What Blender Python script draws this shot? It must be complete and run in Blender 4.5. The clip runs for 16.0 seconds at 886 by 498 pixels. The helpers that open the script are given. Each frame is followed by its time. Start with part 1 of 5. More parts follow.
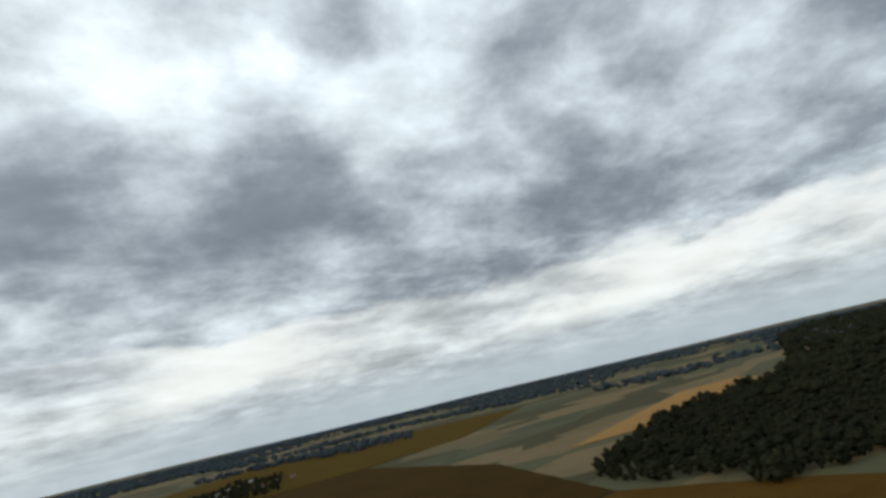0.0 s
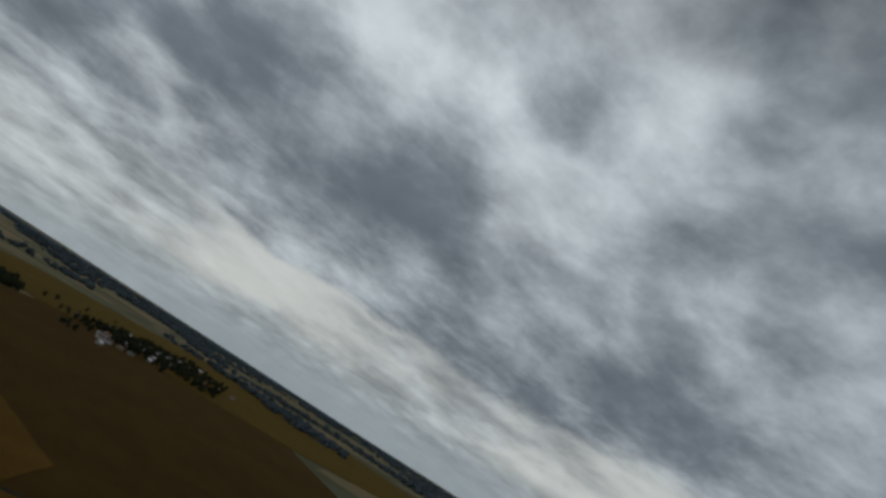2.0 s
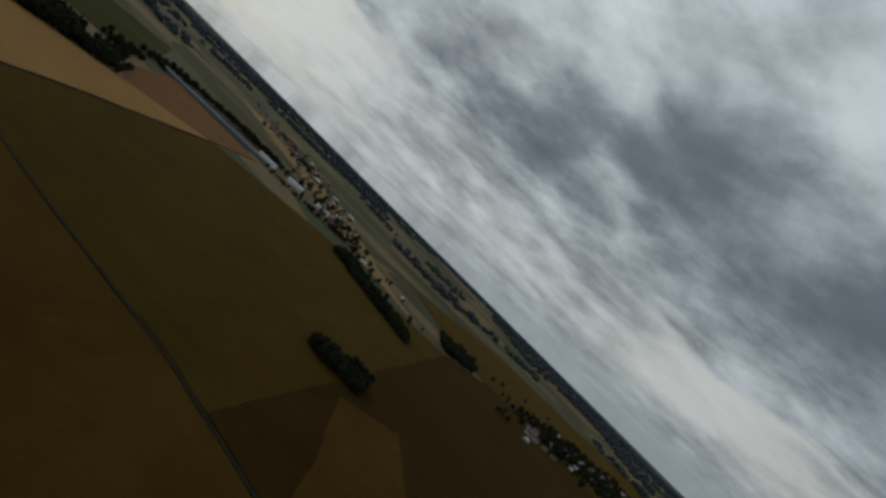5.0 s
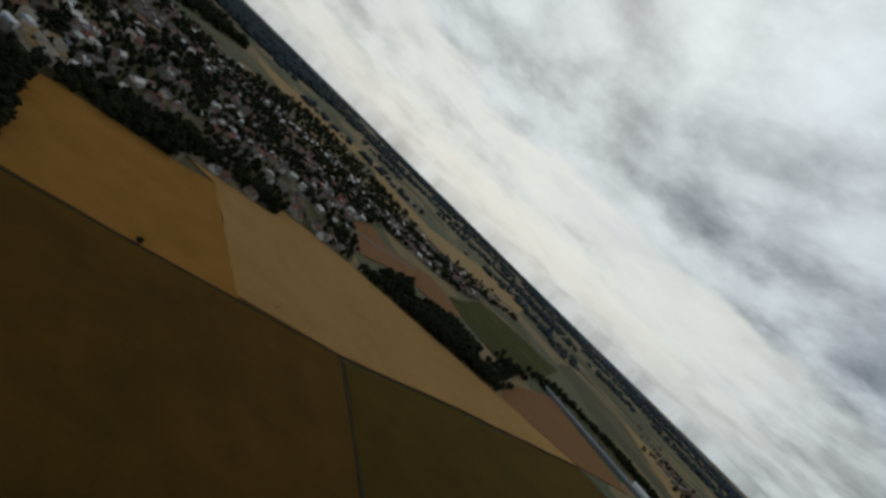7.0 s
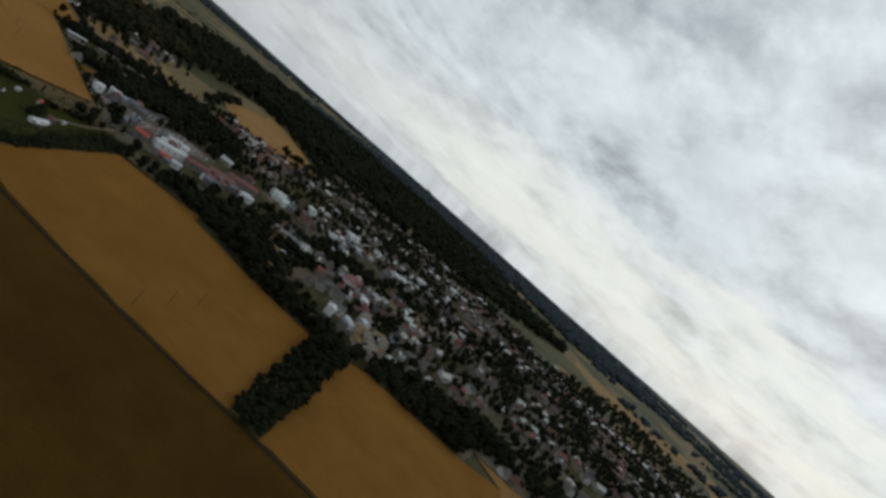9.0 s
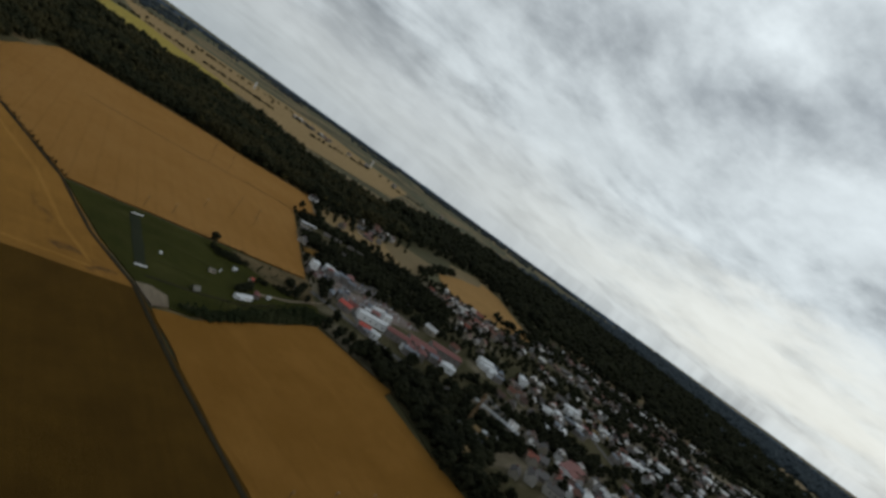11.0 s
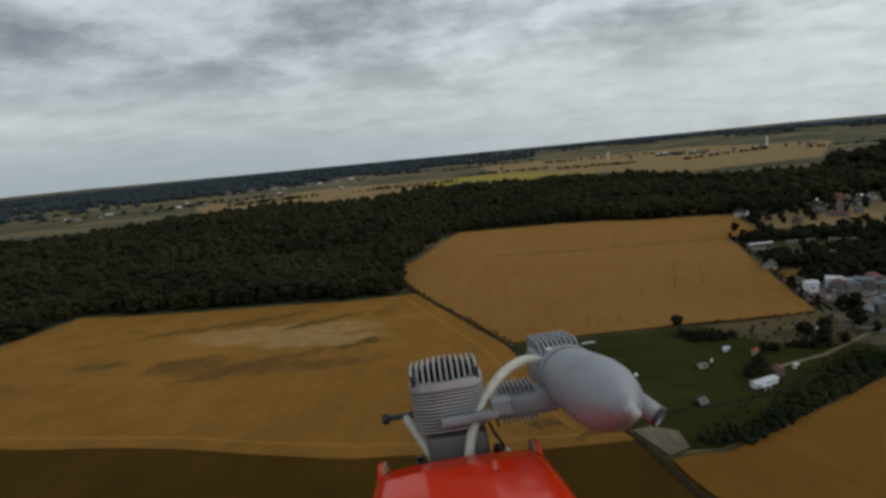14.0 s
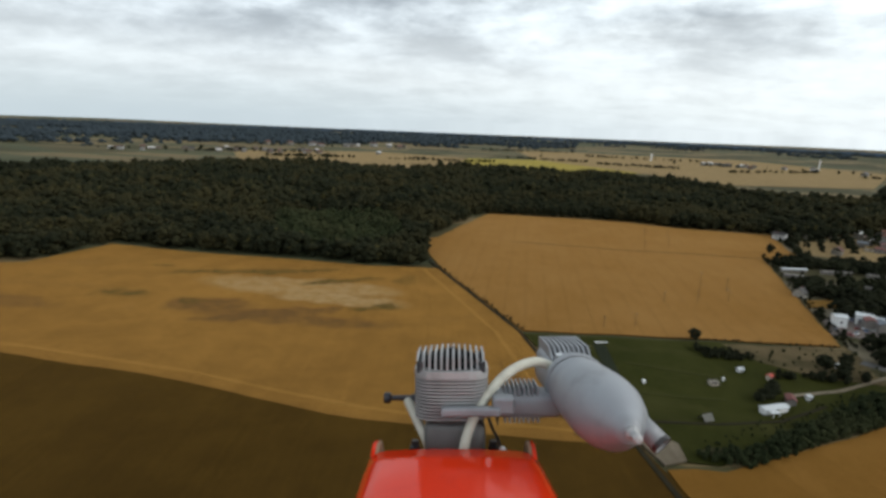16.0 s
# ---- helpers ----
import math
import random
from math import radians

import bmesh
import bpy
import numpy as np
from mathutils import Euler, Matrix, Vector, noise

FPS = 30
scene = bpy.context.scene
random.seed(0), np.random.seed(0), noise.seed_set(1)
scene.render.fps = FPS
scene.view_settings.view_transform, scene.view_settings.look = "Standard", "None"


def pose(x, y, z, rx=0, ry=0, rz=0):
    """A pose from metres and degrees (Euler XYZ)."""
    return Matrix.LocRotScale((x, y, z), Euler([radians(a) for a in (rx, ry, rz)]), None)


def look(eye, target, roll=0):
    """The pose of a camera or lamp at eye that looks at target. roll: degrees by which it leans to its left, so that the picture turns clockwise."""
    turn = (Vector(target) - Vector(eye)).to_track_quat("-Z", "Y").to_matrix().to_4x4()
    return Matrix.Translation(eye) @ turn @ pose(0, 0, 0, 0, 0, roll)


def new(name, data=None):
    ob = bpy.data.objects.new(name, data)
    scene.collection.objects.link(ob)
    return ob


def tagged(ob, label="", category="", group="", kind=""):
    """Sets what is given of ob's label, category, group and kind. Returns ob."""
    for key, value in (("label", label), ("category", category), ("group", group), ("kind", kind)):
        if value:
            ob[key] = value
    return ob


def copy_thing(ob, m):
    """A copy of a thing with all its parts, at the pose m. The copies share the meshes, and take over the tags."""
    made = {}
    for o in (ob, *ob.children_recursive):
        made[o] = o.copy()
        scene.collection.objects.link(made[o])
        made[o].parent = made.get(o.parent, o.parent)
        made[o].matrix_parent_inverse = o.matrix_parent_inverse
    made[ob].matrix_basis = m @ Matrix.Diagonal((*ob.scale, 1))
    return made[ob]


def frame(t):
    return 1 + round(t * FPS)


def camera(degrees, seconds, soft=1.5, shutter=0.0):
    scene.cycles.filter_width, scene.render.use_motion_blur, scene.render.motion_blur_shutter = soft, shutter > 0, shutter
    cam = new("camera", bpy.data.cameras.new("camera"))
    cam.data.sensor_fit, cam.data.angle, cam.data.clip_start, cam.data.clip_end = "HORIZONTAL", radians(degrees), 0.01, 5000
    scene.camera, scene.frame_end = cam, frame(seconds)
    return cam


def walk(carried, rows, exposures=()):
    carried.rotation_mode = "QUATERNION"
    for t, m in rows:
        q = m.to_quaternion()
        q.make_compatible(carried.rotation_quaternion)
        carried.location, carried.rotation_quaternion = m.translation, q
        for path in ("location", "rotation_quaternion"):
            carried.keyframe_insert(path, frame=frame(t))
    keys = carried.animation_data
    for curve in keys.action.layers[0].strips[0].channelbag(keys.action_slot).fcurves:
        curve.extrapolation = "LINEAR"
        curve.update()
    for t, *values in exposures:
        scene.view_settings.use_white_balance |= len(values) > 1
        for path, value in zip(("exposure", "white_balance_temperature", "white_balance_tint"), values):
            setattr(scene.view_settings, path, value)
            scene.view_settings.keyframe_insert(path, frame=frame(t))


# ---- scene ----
cam = camera(77.32, 16.0, soft=3.2)

# ---- the flight: a left-hand circuit over the fields, then beside the model aircraft's engine ----
ROWS = [
    (0.0, pose(-142.10, 111.32, 97.19, 104.50, 12.88, 148.06)),
    (0.5, pose(-148.12, 99.94, 95.03, 106.45, 0.43, 144.69)),
    (1.0, pose(-153.50, 88.03, 93.22, 107.21, -1.70, 144.73)),
    (1.5, pose(-158.09, 74.90, 91.91, 113.72, -28.03, 138.00)),
    (2.0, pose(-161.76, 59.78, 91.99, 112.41, -30.68, 142.75)),
    (2.5, pose(-165.10, 43.51, 92.79, 110.34, -31.94, 148.84)),
    (3.0, pose(-169.00, 26.47, 94.55, 108.99, -39.77, 153.42)),
    (3.5, pose(-174.01, 8.95, 97.64, 104.35, -42.03, 163.18)),
    (3.7, pose(-175.54, 2.35, 98.90, 102.78, -42.88, 167.56)),
    (4.2, pose(-177.68, -13.03, 102.29, 97.83, -44.37, 176.75)),
    (4.7, pose(-176.87, -27.39, 106.27, 92.40, -44.97, -171.87)),
    (5.2, pose(-173.47, -41.26, 110.18, 87.52, -44.75, -157.72)),
    (5.8, pose(-166.07, -58.07, 113.77, 83.89, -43.78, -138.78)),
    (6.0, pose(-163.00, -63.91, 114.64, 83.40, -43.47, -134.05)),
    (6.5, pose(-153.87, -78.57, 116.31, 82.98, -43.73, -122.12)),
    (7.0, pose(-142.32, -89.26, 117.58, 82.90, -44.41, -110.60)),
    (7.5, pose(-129.20, -97.33, 117.98, 82.94, -43.94, -99.14)),
    (8.0, pose(-114.19, -103.91, 118.55, 83.46, -42.41, -87.99)),
    (8.5, pose(-98.30, -107.91, 118.54, 83.84, -42.52, -77.47)),
    (9.0, pose(-82.25, -108.08, 117.08, 83.76, -41.28, -67.63)),
    (9.5, pose(-64.59, -103.10, 115.87, 84.29, -39.27, -59.38)),
    (10.0, pose(-46.77, -95.63, 114.18, 85.85, -38.18, -51.47)),
    (10.2, pose(-40.55, -92.58, 113.71, 85.46, -37.51, -48.08)),
    (10.7, pose(-27.67, -84.88, 113.06, 84.14, -36.02, -43.47)),
    (11.2, pose(-18.39, -76.91, 112.58, 83.06, -35.28, -36.84)),
    (11.7, pose(-11.76, -67.20, 111.97, 82.75, -34.91, -27.88)),
    (12.3, pose(-6.60, -52.00, 109.40, 84.22, -34.31, -17.25)),
    (12.5, pose(-5.40, -45.20, 108.30, 85.09, -34.07, -14.81)),
    (12.75, pose(-3.80, -36.50, 106.40, 85.35, -33.70, -11.30)),
    (13.0, pose(-2.40, -27.80, 104.40, 85.49, -33.16, -7.78)),
    (13.25, pose(-1.00, -19.20, 102.60, 84.60, -23.50, -4.60)),
    (13.5, pose(-0.031, -12.614, 101.365, 82.83, -12.66, -2.78)),
    (14.0, pose(0.008, -12.604, 101.393, 79.41, 5.35, -3.48)),
    (14.5, pose(0.015, -12.600, 101.409, 76.60, 9.51, -4.89)),
    (15.0, pose(-0.011, -12.601, 101.401, 77.03, -4.51, -1.95)),
    (15.5, pose(-0.002, -12.601, 101.399, 77.14, -4.62, -0.15)),
    (16.0, pose(0.009, -12.599, 101.399, 77.12, -2.30, 0.81)),
]
walk(cam, ROWS, exposures=[(0.0, 0.36), (0.5, 0.12), (1.0, -0.08), (2.0, -0.43), (2.5, -0.52), (3.7, -0.68), (5.8, -0.5), (6.5, -0.42), (7.5, -0.2), (9.0, -0.1), (10.0, -0.1), (12.3, -0.08), (13.0, -0.12), (13.5, -0.06), (14.5, 0.2), (15.0, 0.45), (16.0, 0.74)])

# ---- world: overcast sky ----
world = bpy.data.worlds.new("overcast_sky")
scene.world = world
world.use_nodes = True


class Nodes:
    """Short-hand to lay and link nodes of one tree."""

    def __init__(self, tree):
        self.tree = tree
        tree.nodes.clear()

    def add(self, kind, **values):
        node = self.tree.nodes.new(kind)
        for key, value in values.items():
            if key == "operation":
                node.operation = value
            elif key == "blend":
                node.blend_type = value
            elif key == "data":
                node.data_type = value
            elif key == "feature":
                node.feature = value
        return node

    def put(self, value, socket):
        if hasattr(value, "is_linked"):
            self.tree.links.new(value, socket)
        else:
            socket.default_value = value

    def math(self, op, a, b=0.0, c=None, clamp=False):
        node = self.add("ShaderNodeMath", operation=op)
        node.use_clamp = clamp
        self.put(a, node.inputs[0])
        self.put(b, node.inputs[1])
        if c is not None:
            self.put(c, node.inputs[2])
        return node.outputs[0]

    def vmath(self, op, a, b=(0, 0, 0)):
        if op == "SCALE_BY":
            node = self.add("ShaderNodeVectorMath", operation="SCALE")
            self.put(a, node.inputs[0])
            self.put(b, node.inputs["Scale"])
            return node.outputs[0]
        node = self.add("ShaderNodeVectorMath", operation=op)
        self.put(a, node.inputs[0])
        self.put(b, node.inputs[1])
        if op == "SCALE":
            node.inputs["Scale"].default_value = 22.0
        return node.outputs["Value"] if op in ("DOT_PRODUCT", "LENGTH", "DISTANCE") else node.outputs[0]

    def mix(self, fac, a, b, blend="MIX"):
        node = self.add("ShaderNodeMix", data="RGBA", blend=blend)
        self.put(fac, node.inputs[0])
        self.put(a if hasattr(a, "is_linked") else (*a, 1), node.inputs[6])
        self.put(b if hasattr(b, "is_linked") else (*b, 1), node.inputs[7])
        return node.outputs[2]

    def noise(self, vector, scale, detail=4.0, rough=0.55, distort=0.0):
        node = self.add("ShaderNodeTexNoise")
        if vector is not None:
            self.put(vector, node.inputs["Vector"])
        for key, value in (("Scale", scale), ("Detail", detail), ("Roughness", rough), ("Distortion", distort)):
            node.inputs[key].default_value = value
        return node.outputs[0]

    def ramp(self, value, lo, hi, a=0.0, b=1.0, smooth=True):
        node = self.add("ShaderNodeMapRange")
        node.interpolation_type = "SMOOTHSTEP" if smooth else "LINEAR"
        self.put(value, node.inputs[0])
        for i, v in enumerate((lo, hi, a, b)):
            node.inputs[i + 1].default_value = v
        return node.outputs[0]

    def scaled(self, vector, sx, sy, sz, rot=0.0):
        node = self.add("ShaderNodeMapping")
        self.put(vector, node.inputs[0])
        node.inputs["Rotation"].default_value = (0, 0, radians(rot))
        node.inputs["Scale"].default_value = (sx, sy, sz)
        return node.outputs[0]


# heavy and thin places of the cloud deck overhead: where, and how wide
HEAVY = [
    (-0.30, -1.92, 0.45), (0.18, -1.68, 0.20), (-1.02, -0.50, 0.09), (-1.87, -1.36, 0.30), (-1.69, -0.45, 0.20), (-0.56, -0.40, 0.10),
    (-1.92, -2.36, 0.40), (-0.69, -1.62, 0.26), (-0.51, -0.91, 0.08), (-0.18, -0.90, 0.07), (1.82, -1.51, 0.22), (1.26, -1.96, 0.38), (0.66, -1.12, 0.12),
    (0.51, -1.81, 0.16), (1.47, -0.43, 0.12), (1.72, -0.98, 0.19), (1.40, 0.50, 0.14), (1.50, 1.00, 0.17), (2.52, 0.24, 0.21),
    (0.80, -2.45, 0.42), (1.50, -3.20, 0.55), (-0.10, 3.40, 0.32), (1.20, 2.75, 0.36), (1.11, 1.35, 0.20), (-1.03, 3.05, 0.30), (-0.24, 2.53, 0.22), (0.15, -1.36, 0.20), (0.48, -1.90, 0.26), (1.43, 3.05, 0.40),
]
THIN_CLOUD = [
    (-0.80, -1.10, 0.20), (-0.52, -1.05, 0.13), (-0.22, -1.25, 0.14), (-0.79, -0.74, 0.11), (-1.53, -0.58, 0.15), (0.38, -2.15, 0.13), (-0.62, -0.63, 0.10),
    (-0.10, -1.16, 0.11), (1.07, -1.46, 0.14), (2.33, -3.02, 0.55), (2.08, 0.05, 0.24), (1.75, -0.42, 0.20), (2.69, -1.90, 0.50),
    (1.98, 1.70, 0.26), (1.95, 0.69, 0.22), (0.42, 1.95, 0.16), (0.74, 1.50, 0.14), (-0.80, 1.90, 0.45),
]


def mid_warp(n, vector):
    node = n.add("ShaderNodeTexNoise")
    n.put(vector, node.inputs["Vector"])
    node.inputs["Scale"].default_value, node.inputs["Detail"].default_value = 1.6, 5.0
    return node.outputs[1]


def sky():
    n = Nodes(world.node_tree)
    way = n.add("ShaderNodeTexCoord").outputs["Generated"]
    axis = n.add("ShaderNodeSeparateXYZ")
    n.put(way, axis.inputs[0])
    up = n.math("MAXIMUM", axis.outputs[2], 0.0)
    # a flat cloud deck seen in perspective: the direction cut by a plane overhead
    flat = n.add("ShaderNodeCombineXYZ")
    den = n.math("ADD", up, 0.17)
    n.put(n.math("DIVIDE", axis.outputs[0], den), flat.inputs[0])
    n.put(n.math("DIVIDE", axis.outputs[1], den), flat.inputs[1])
    deck = n.scaled(flat.outputs[0], 1.0, 1.0, 1.0, 20)
    # the same deck, billowing: its heaps are less drawn out towards the horizon
    heap = n.add("ShaderNodeCombineXYZ")
    thick = n.math("ADD", up, 0.42)
    n.put(n.math("DIVIDE", axis.outputs[0], thick), heap.inputs[0])
    n.put(n.math("DIVIDE", axis.outputs[1], thick), heap.inputs[1])
    heap = n.scaled(heap.outputs[0], 1.5, 1.5, 1.0, 35)
    big = n.noise(deck, 0.5, 2.0, 0.5, 0.2)
    mid = n.noise(heap, 1.15, 8.0, 0.58, 0.1)
    fine = n.noise(heap, 4.4, 8.0, 0.6, 0.1)
    # shreds drawn out along the rows of the deck
    swirl = n.vmath("ADD", flat.outputs[0], n.scaled(n.vmath("SUBTRACT", mid_warp(n, flat.outputs[0]), (0.5, 0.5, 0.5)), 0.35, 0.35, 0.0))
    shred = n.noise(n.scaled(swirl, 1.0, 1.6, 1.0, 38), 1.7, 8.0, 0.58, 0.0)
    cover = n.math("ADD", n.math("MULTIPLY", big, 0.10), n.math("ADD", n.math("MULTIPLY", mid, 0.26), n.math("MULTIPLY", fine, 0.17)))
    cover = n.math("ADD", cover, n.math("MULTIPLY", shred, 0.25))
    streak = n.noise(n.scaled(swirl, 0.8, 0.8, 1.0, 10), 2.6, 7.0, 0.6, 0.0)
    cover = n.math("ADD", cover, n.math("MULTIPLY", n.math("SUBTRACT", streak, 0.5), n.ramp(up, 0.42, 0.10, 0.08, 0.42)))
    # the heavy and the thin places of the deck, with ragged edges
    ragged = n.vmath("ADD", flat.outputs[0], n.scaled(n.vmath("SUBTRACT", mid_warp(n, heap), (0.5, 0.5, 0.5)), 0.6, 0.6, 0.0))
    for places, much in ((HEAVY, -0.105), (THIN_CLOUD, 0.12)):
        for x, y, size in places:
            far = n.vmath("DISTANCE", ragged, (x, y, 0))
            cover = n.math("ADD", cover, n.ramp(far, size * 1.9, size * 0.1, 0.0, much * min(0.85, 0.45 + 2.0 * size)))
    cover = n.math("ADD", cover, 0.13)
    # brighter towards the hidden sun in the east, heavier in the south-west
    east = n.ramp(n.vmath("DOT_PRODUCT", way, (0.90, 0.08, 0.30)), -0.40, 0.80)
    light = n.ramp(n.math("ADD", cover, n.math("MULTIPLY", n.math("SUBTRACT", east, 0.5), 0.09)), 0.34, 0.63)
    clouds = n.mix(light, (0.200, 0.230, 0.262), (0.72, 0.79, 0.825))
    grey = n.math("ADD", 0.44, n.math("ADD", n.math("MULTIPLY", fine, 0.56), n.math("MULTIPLY", shred, 0.54)))
    clouds = n.vmath("SCALE_BY", clouds, grey)
    # brighter high up; the unseen zenith is dimmed to cut light on the ground
    clouds = n.vmath("SCALE_BY", clouds, n.ramp(axis.outputs[2], 0.22, 0.60, 0.97, 1.2))
    clouds = n.vmath("SCALE_BY", clouds, n.ramp(axis.outputs[2], 0.66, 0.95, 1.0, 0.3))
    # the paler, warmer gap under the far edge of the deck
    torn = n.noise(swirl, 1.1, 7.0, 0.6, 0.0)
    edge = n.math("SUBTRACT", axis.outputs[2], n.math("MULTIPLY", n.math("SUBTRACT", torn, 0.5), 0.16))
    low = n.math("MULTIPLY", n.ramp(n.math("ADD", axis.outputs[2], n.math("MULTIPLY", east, 0.055)), 0.035, 0.09), n.ramp(edge, 0.180, 0.150))
    gap = n.math("MULTIPLY", low, n.ramp(n.noise(n.scaled(deck, 0.5, 0.5, 1.0), 1.2, 6.0, 0.6, 0.0), 0.36, 0.56, 0.3, 1.0))
    gap = n.math("MULTIPLY", gap, n.ramp(n.vmath("DOT_PRODUCT", way, (0.28, -0.96, 0.0)), 0.90, 0.985, 1.0, 0.3))
    north = n.ramp(axis.outputs[1], 0.25, 0.85)
    clouds = n.mix(n.math("MULTIPLY", north, n.ramp(axis.outputs[2], 0.20, 0.07, 0.15, 0.7)), clouds, (0.57, 0.61, 0.635))
    gap = n.math("MULTIPLY", gap, n.math("SUBTRACT", 1.0, n.math("MULTIPLY", north, 0.9)))
    clouds = n.mix(n.math("MULTIPLY", gap, 0.8), clouds, (0.90, 0.915, 0.865))
    # the veil of haze over the horizon, thinner in the east
    haze = n.math("MULTIPLY", n.ramp(axis.outputs[2], 0.085, 0.0), n.math("SUBTRACT", 0.9, n.math("MULTIPLY", east, 0.75)))
    clouds = n.mix(haze, clouds, (0.42, 0.49, 0.53))
    clouds = n.mix(1.0, clouds, n.mix(east, (0.92, 0.93, 0.94), (1.07, 1.07, 1.06)), "MULTIPLY")
    clouds = n.vmath("SCALE_BY", clouds, n.math("SUBTRACT", 1.0, n.math("MULTIPLY", north, 0.04)))
    blue = n.add("ShaderNodeTexSky")
    blue.sky_type, blue.sun_disc = "NISHITA", False
    blue.sun_elevation, blue.sun_rotation = radians(28), radians(112)
    clear = n.mix(1.0, blue.outputs[0], (0.1, 0.1, 0.1), "MULTIPLY")
    colour = n.mix(0.93, clear, clouds)
    back = n.add("ShaderNodeBackground")
    n.put(colour, back.inputs[0])
    back.inputs[1].default_value = 0.95
    out = n.add("ShaderNodeOutputWorld")
    n.put(back.outputs[0], out.inputs[0])


sky()
sun = new("sun", bpy.data.lights.new("sun", "SUN"))
sun.data.energy, sun.data.angle, sun.data.color = 0.5, radians(14), (1.0, 0.95, 0.88)
sun.matrix_world = look((260, -105, 149), (0, 0, 0))


# ---- materials ----
def material(name, build, rough=0.9, metal=0.0, spec=0.3, sheen=None):
    """A Principled material; build(n, where) gives the colour, or the colour and a bump height and its depth."""
    mat = bpy.data.materials.new(name)
    mat.use_nodes = True
    n = Nodes(mat.node_tree)
    where = n.add("ShaderNodeTexCoord").outputs["Object"]
    shader = n.add("ShaderNodeBsdfPrincipled")
    out = n.add("ShaderNodeOutputMaterial")
    n.put(shader.outputs[0], out.inputs[0])
    made = build(n, where)
    colour, height, depth = made if isinstance(made, tuple) and len(made) == 3 and not isinstance(made[0], float) else (made, None, 0)
    n.put(colour if hasattr(colour, "is_linked") else (*colour, 1), shader.inputs["Base Color"])
    n.put(rough, shader.inputs["Roughness"])
    shader.inputs["Metallic"].default_value = metal
    shader.inputs["Specular IOR Level"].default_value = spec
    if sheen:
        shader.inputs["Sheen Weight"].default_value = 0.5
        shader.inputs["Sheen Roughness"].default_value = 0.45
        shader.inputs["Sheen Tint"].default_value = (*sheen, 1)
    if height is not None:
        bump = n.add("ShaderNodeBump")
        bump.inputs["Strength"].default_value = 1.0
        bump.inputs["Distance"].default_value = depth
        n.put(height, bump.inputs["Height"])
        n.put(bump.outputs[0], shader.inputs["Normal"])
    return mat


def crop(name, a, b, turn=0.0, track=18.0, strength=1.0, stain=None, stain_at=(0.56, 0.7), spots=()):
    """A field of ripe or ploughed crop: broad blotches, drill rows along one way and paired wheel tracks."""

    def build(n, where):
        blotch = n.noise(where, 0.012, 5.0, 0.6, 0.4)
        patch = n.noise(where, 0.05, 5.0, 0.65)
        rows = n.noise(n.scaled(where, 0.55, 0.012, 1, turn), 1.0, 4.0, 0.7)
        grain = n.noise(where, 1.7, 4.0, 0.7)
        fac = n.math("ADD", n.math("MULTIPLY", blotch, 0.45), n.math("ADD", n.math("MULTIPLY", patch, 0.37), n.math("MULTIPLY", rows, 0.18)))
        colour = n.mix(n.ramp(fac, 0.36, 0.64), a, b)
        colour = n.mix(n.ramp(grain, 0.35, 0.75, 0.0, 0.28), colour, tuple(0.6 * v for v in a))
        wave = n.add("ShaderNodeTexWave")
        n.put(n.scaled(where, 1, 1, 1, turn), wave.inputs[0])
        wave.inputs["Scale"].default_value = 0.314 / track
        wave.inputs["Distortion"].default_value = 0.8
        wave.inputs["Detail Scale"].default_value = 0.05
        line = n.ramp(wave.outputs["Fac"], 0.975, 0.998, 0.0, 0.14 * strength)
        colour = n.mix(line, colour, tuple(0.55 * v for v in a))
        if stain:
            colour = n.mix(n.ramp(n.noise(n.scaled(where, 0.5, 1, 1, turn), 0.016, 4.0, 0.6, 0.5), *stain_at, 0.0, 0.7), colour, stain)
        # weedy, lodged or bare spots: middle, half sizes, turn, strength, colour
        for (cx, cy), (rx, ry), lean, much, tone in spots:
            shift = n.vmath("SUBTRACT", where, (cx, cy, 0))
            wobble = n.vmath("SCALE", n.vmath("SUBTRACT", spot_noise(n, where), (0.5, 0.5, 0.5)))
            shift = n.scaled(n.vmath("ADD", shift, wobble), 1, 1, 0, lean)
            shift = n.vmath("MULTIPLY", shift, (1 / rx, 1 / ry, 0))
            torn = n.ramp(n.noise(where, 0.14, 5.0, 0.7), 0.34, 0.62, 0.4, 1.0)
            colour = n.mix(n.math("MULTIPLY", torn, n.ramp(n.vmath("LENGTH", shift), 1.2, 0.7, 0.0, min(1.0, much * 1.25))), colour, tone)
        return colour, grain, 0.25

    return material(name, build, 0.95, 0.0, 0.02, tuple(min(1.0, 2.2 * v) for v in b))


def spot_noise(n, where):
    node = n.add("ShaderNodeTexNoise")
    n.put(where, node.inputs["Vector"])
    node.inputs["Scale"].default_value = 0.06
    node.inputs["Detail"].default_value = 5.0
    return node.outputs[1]


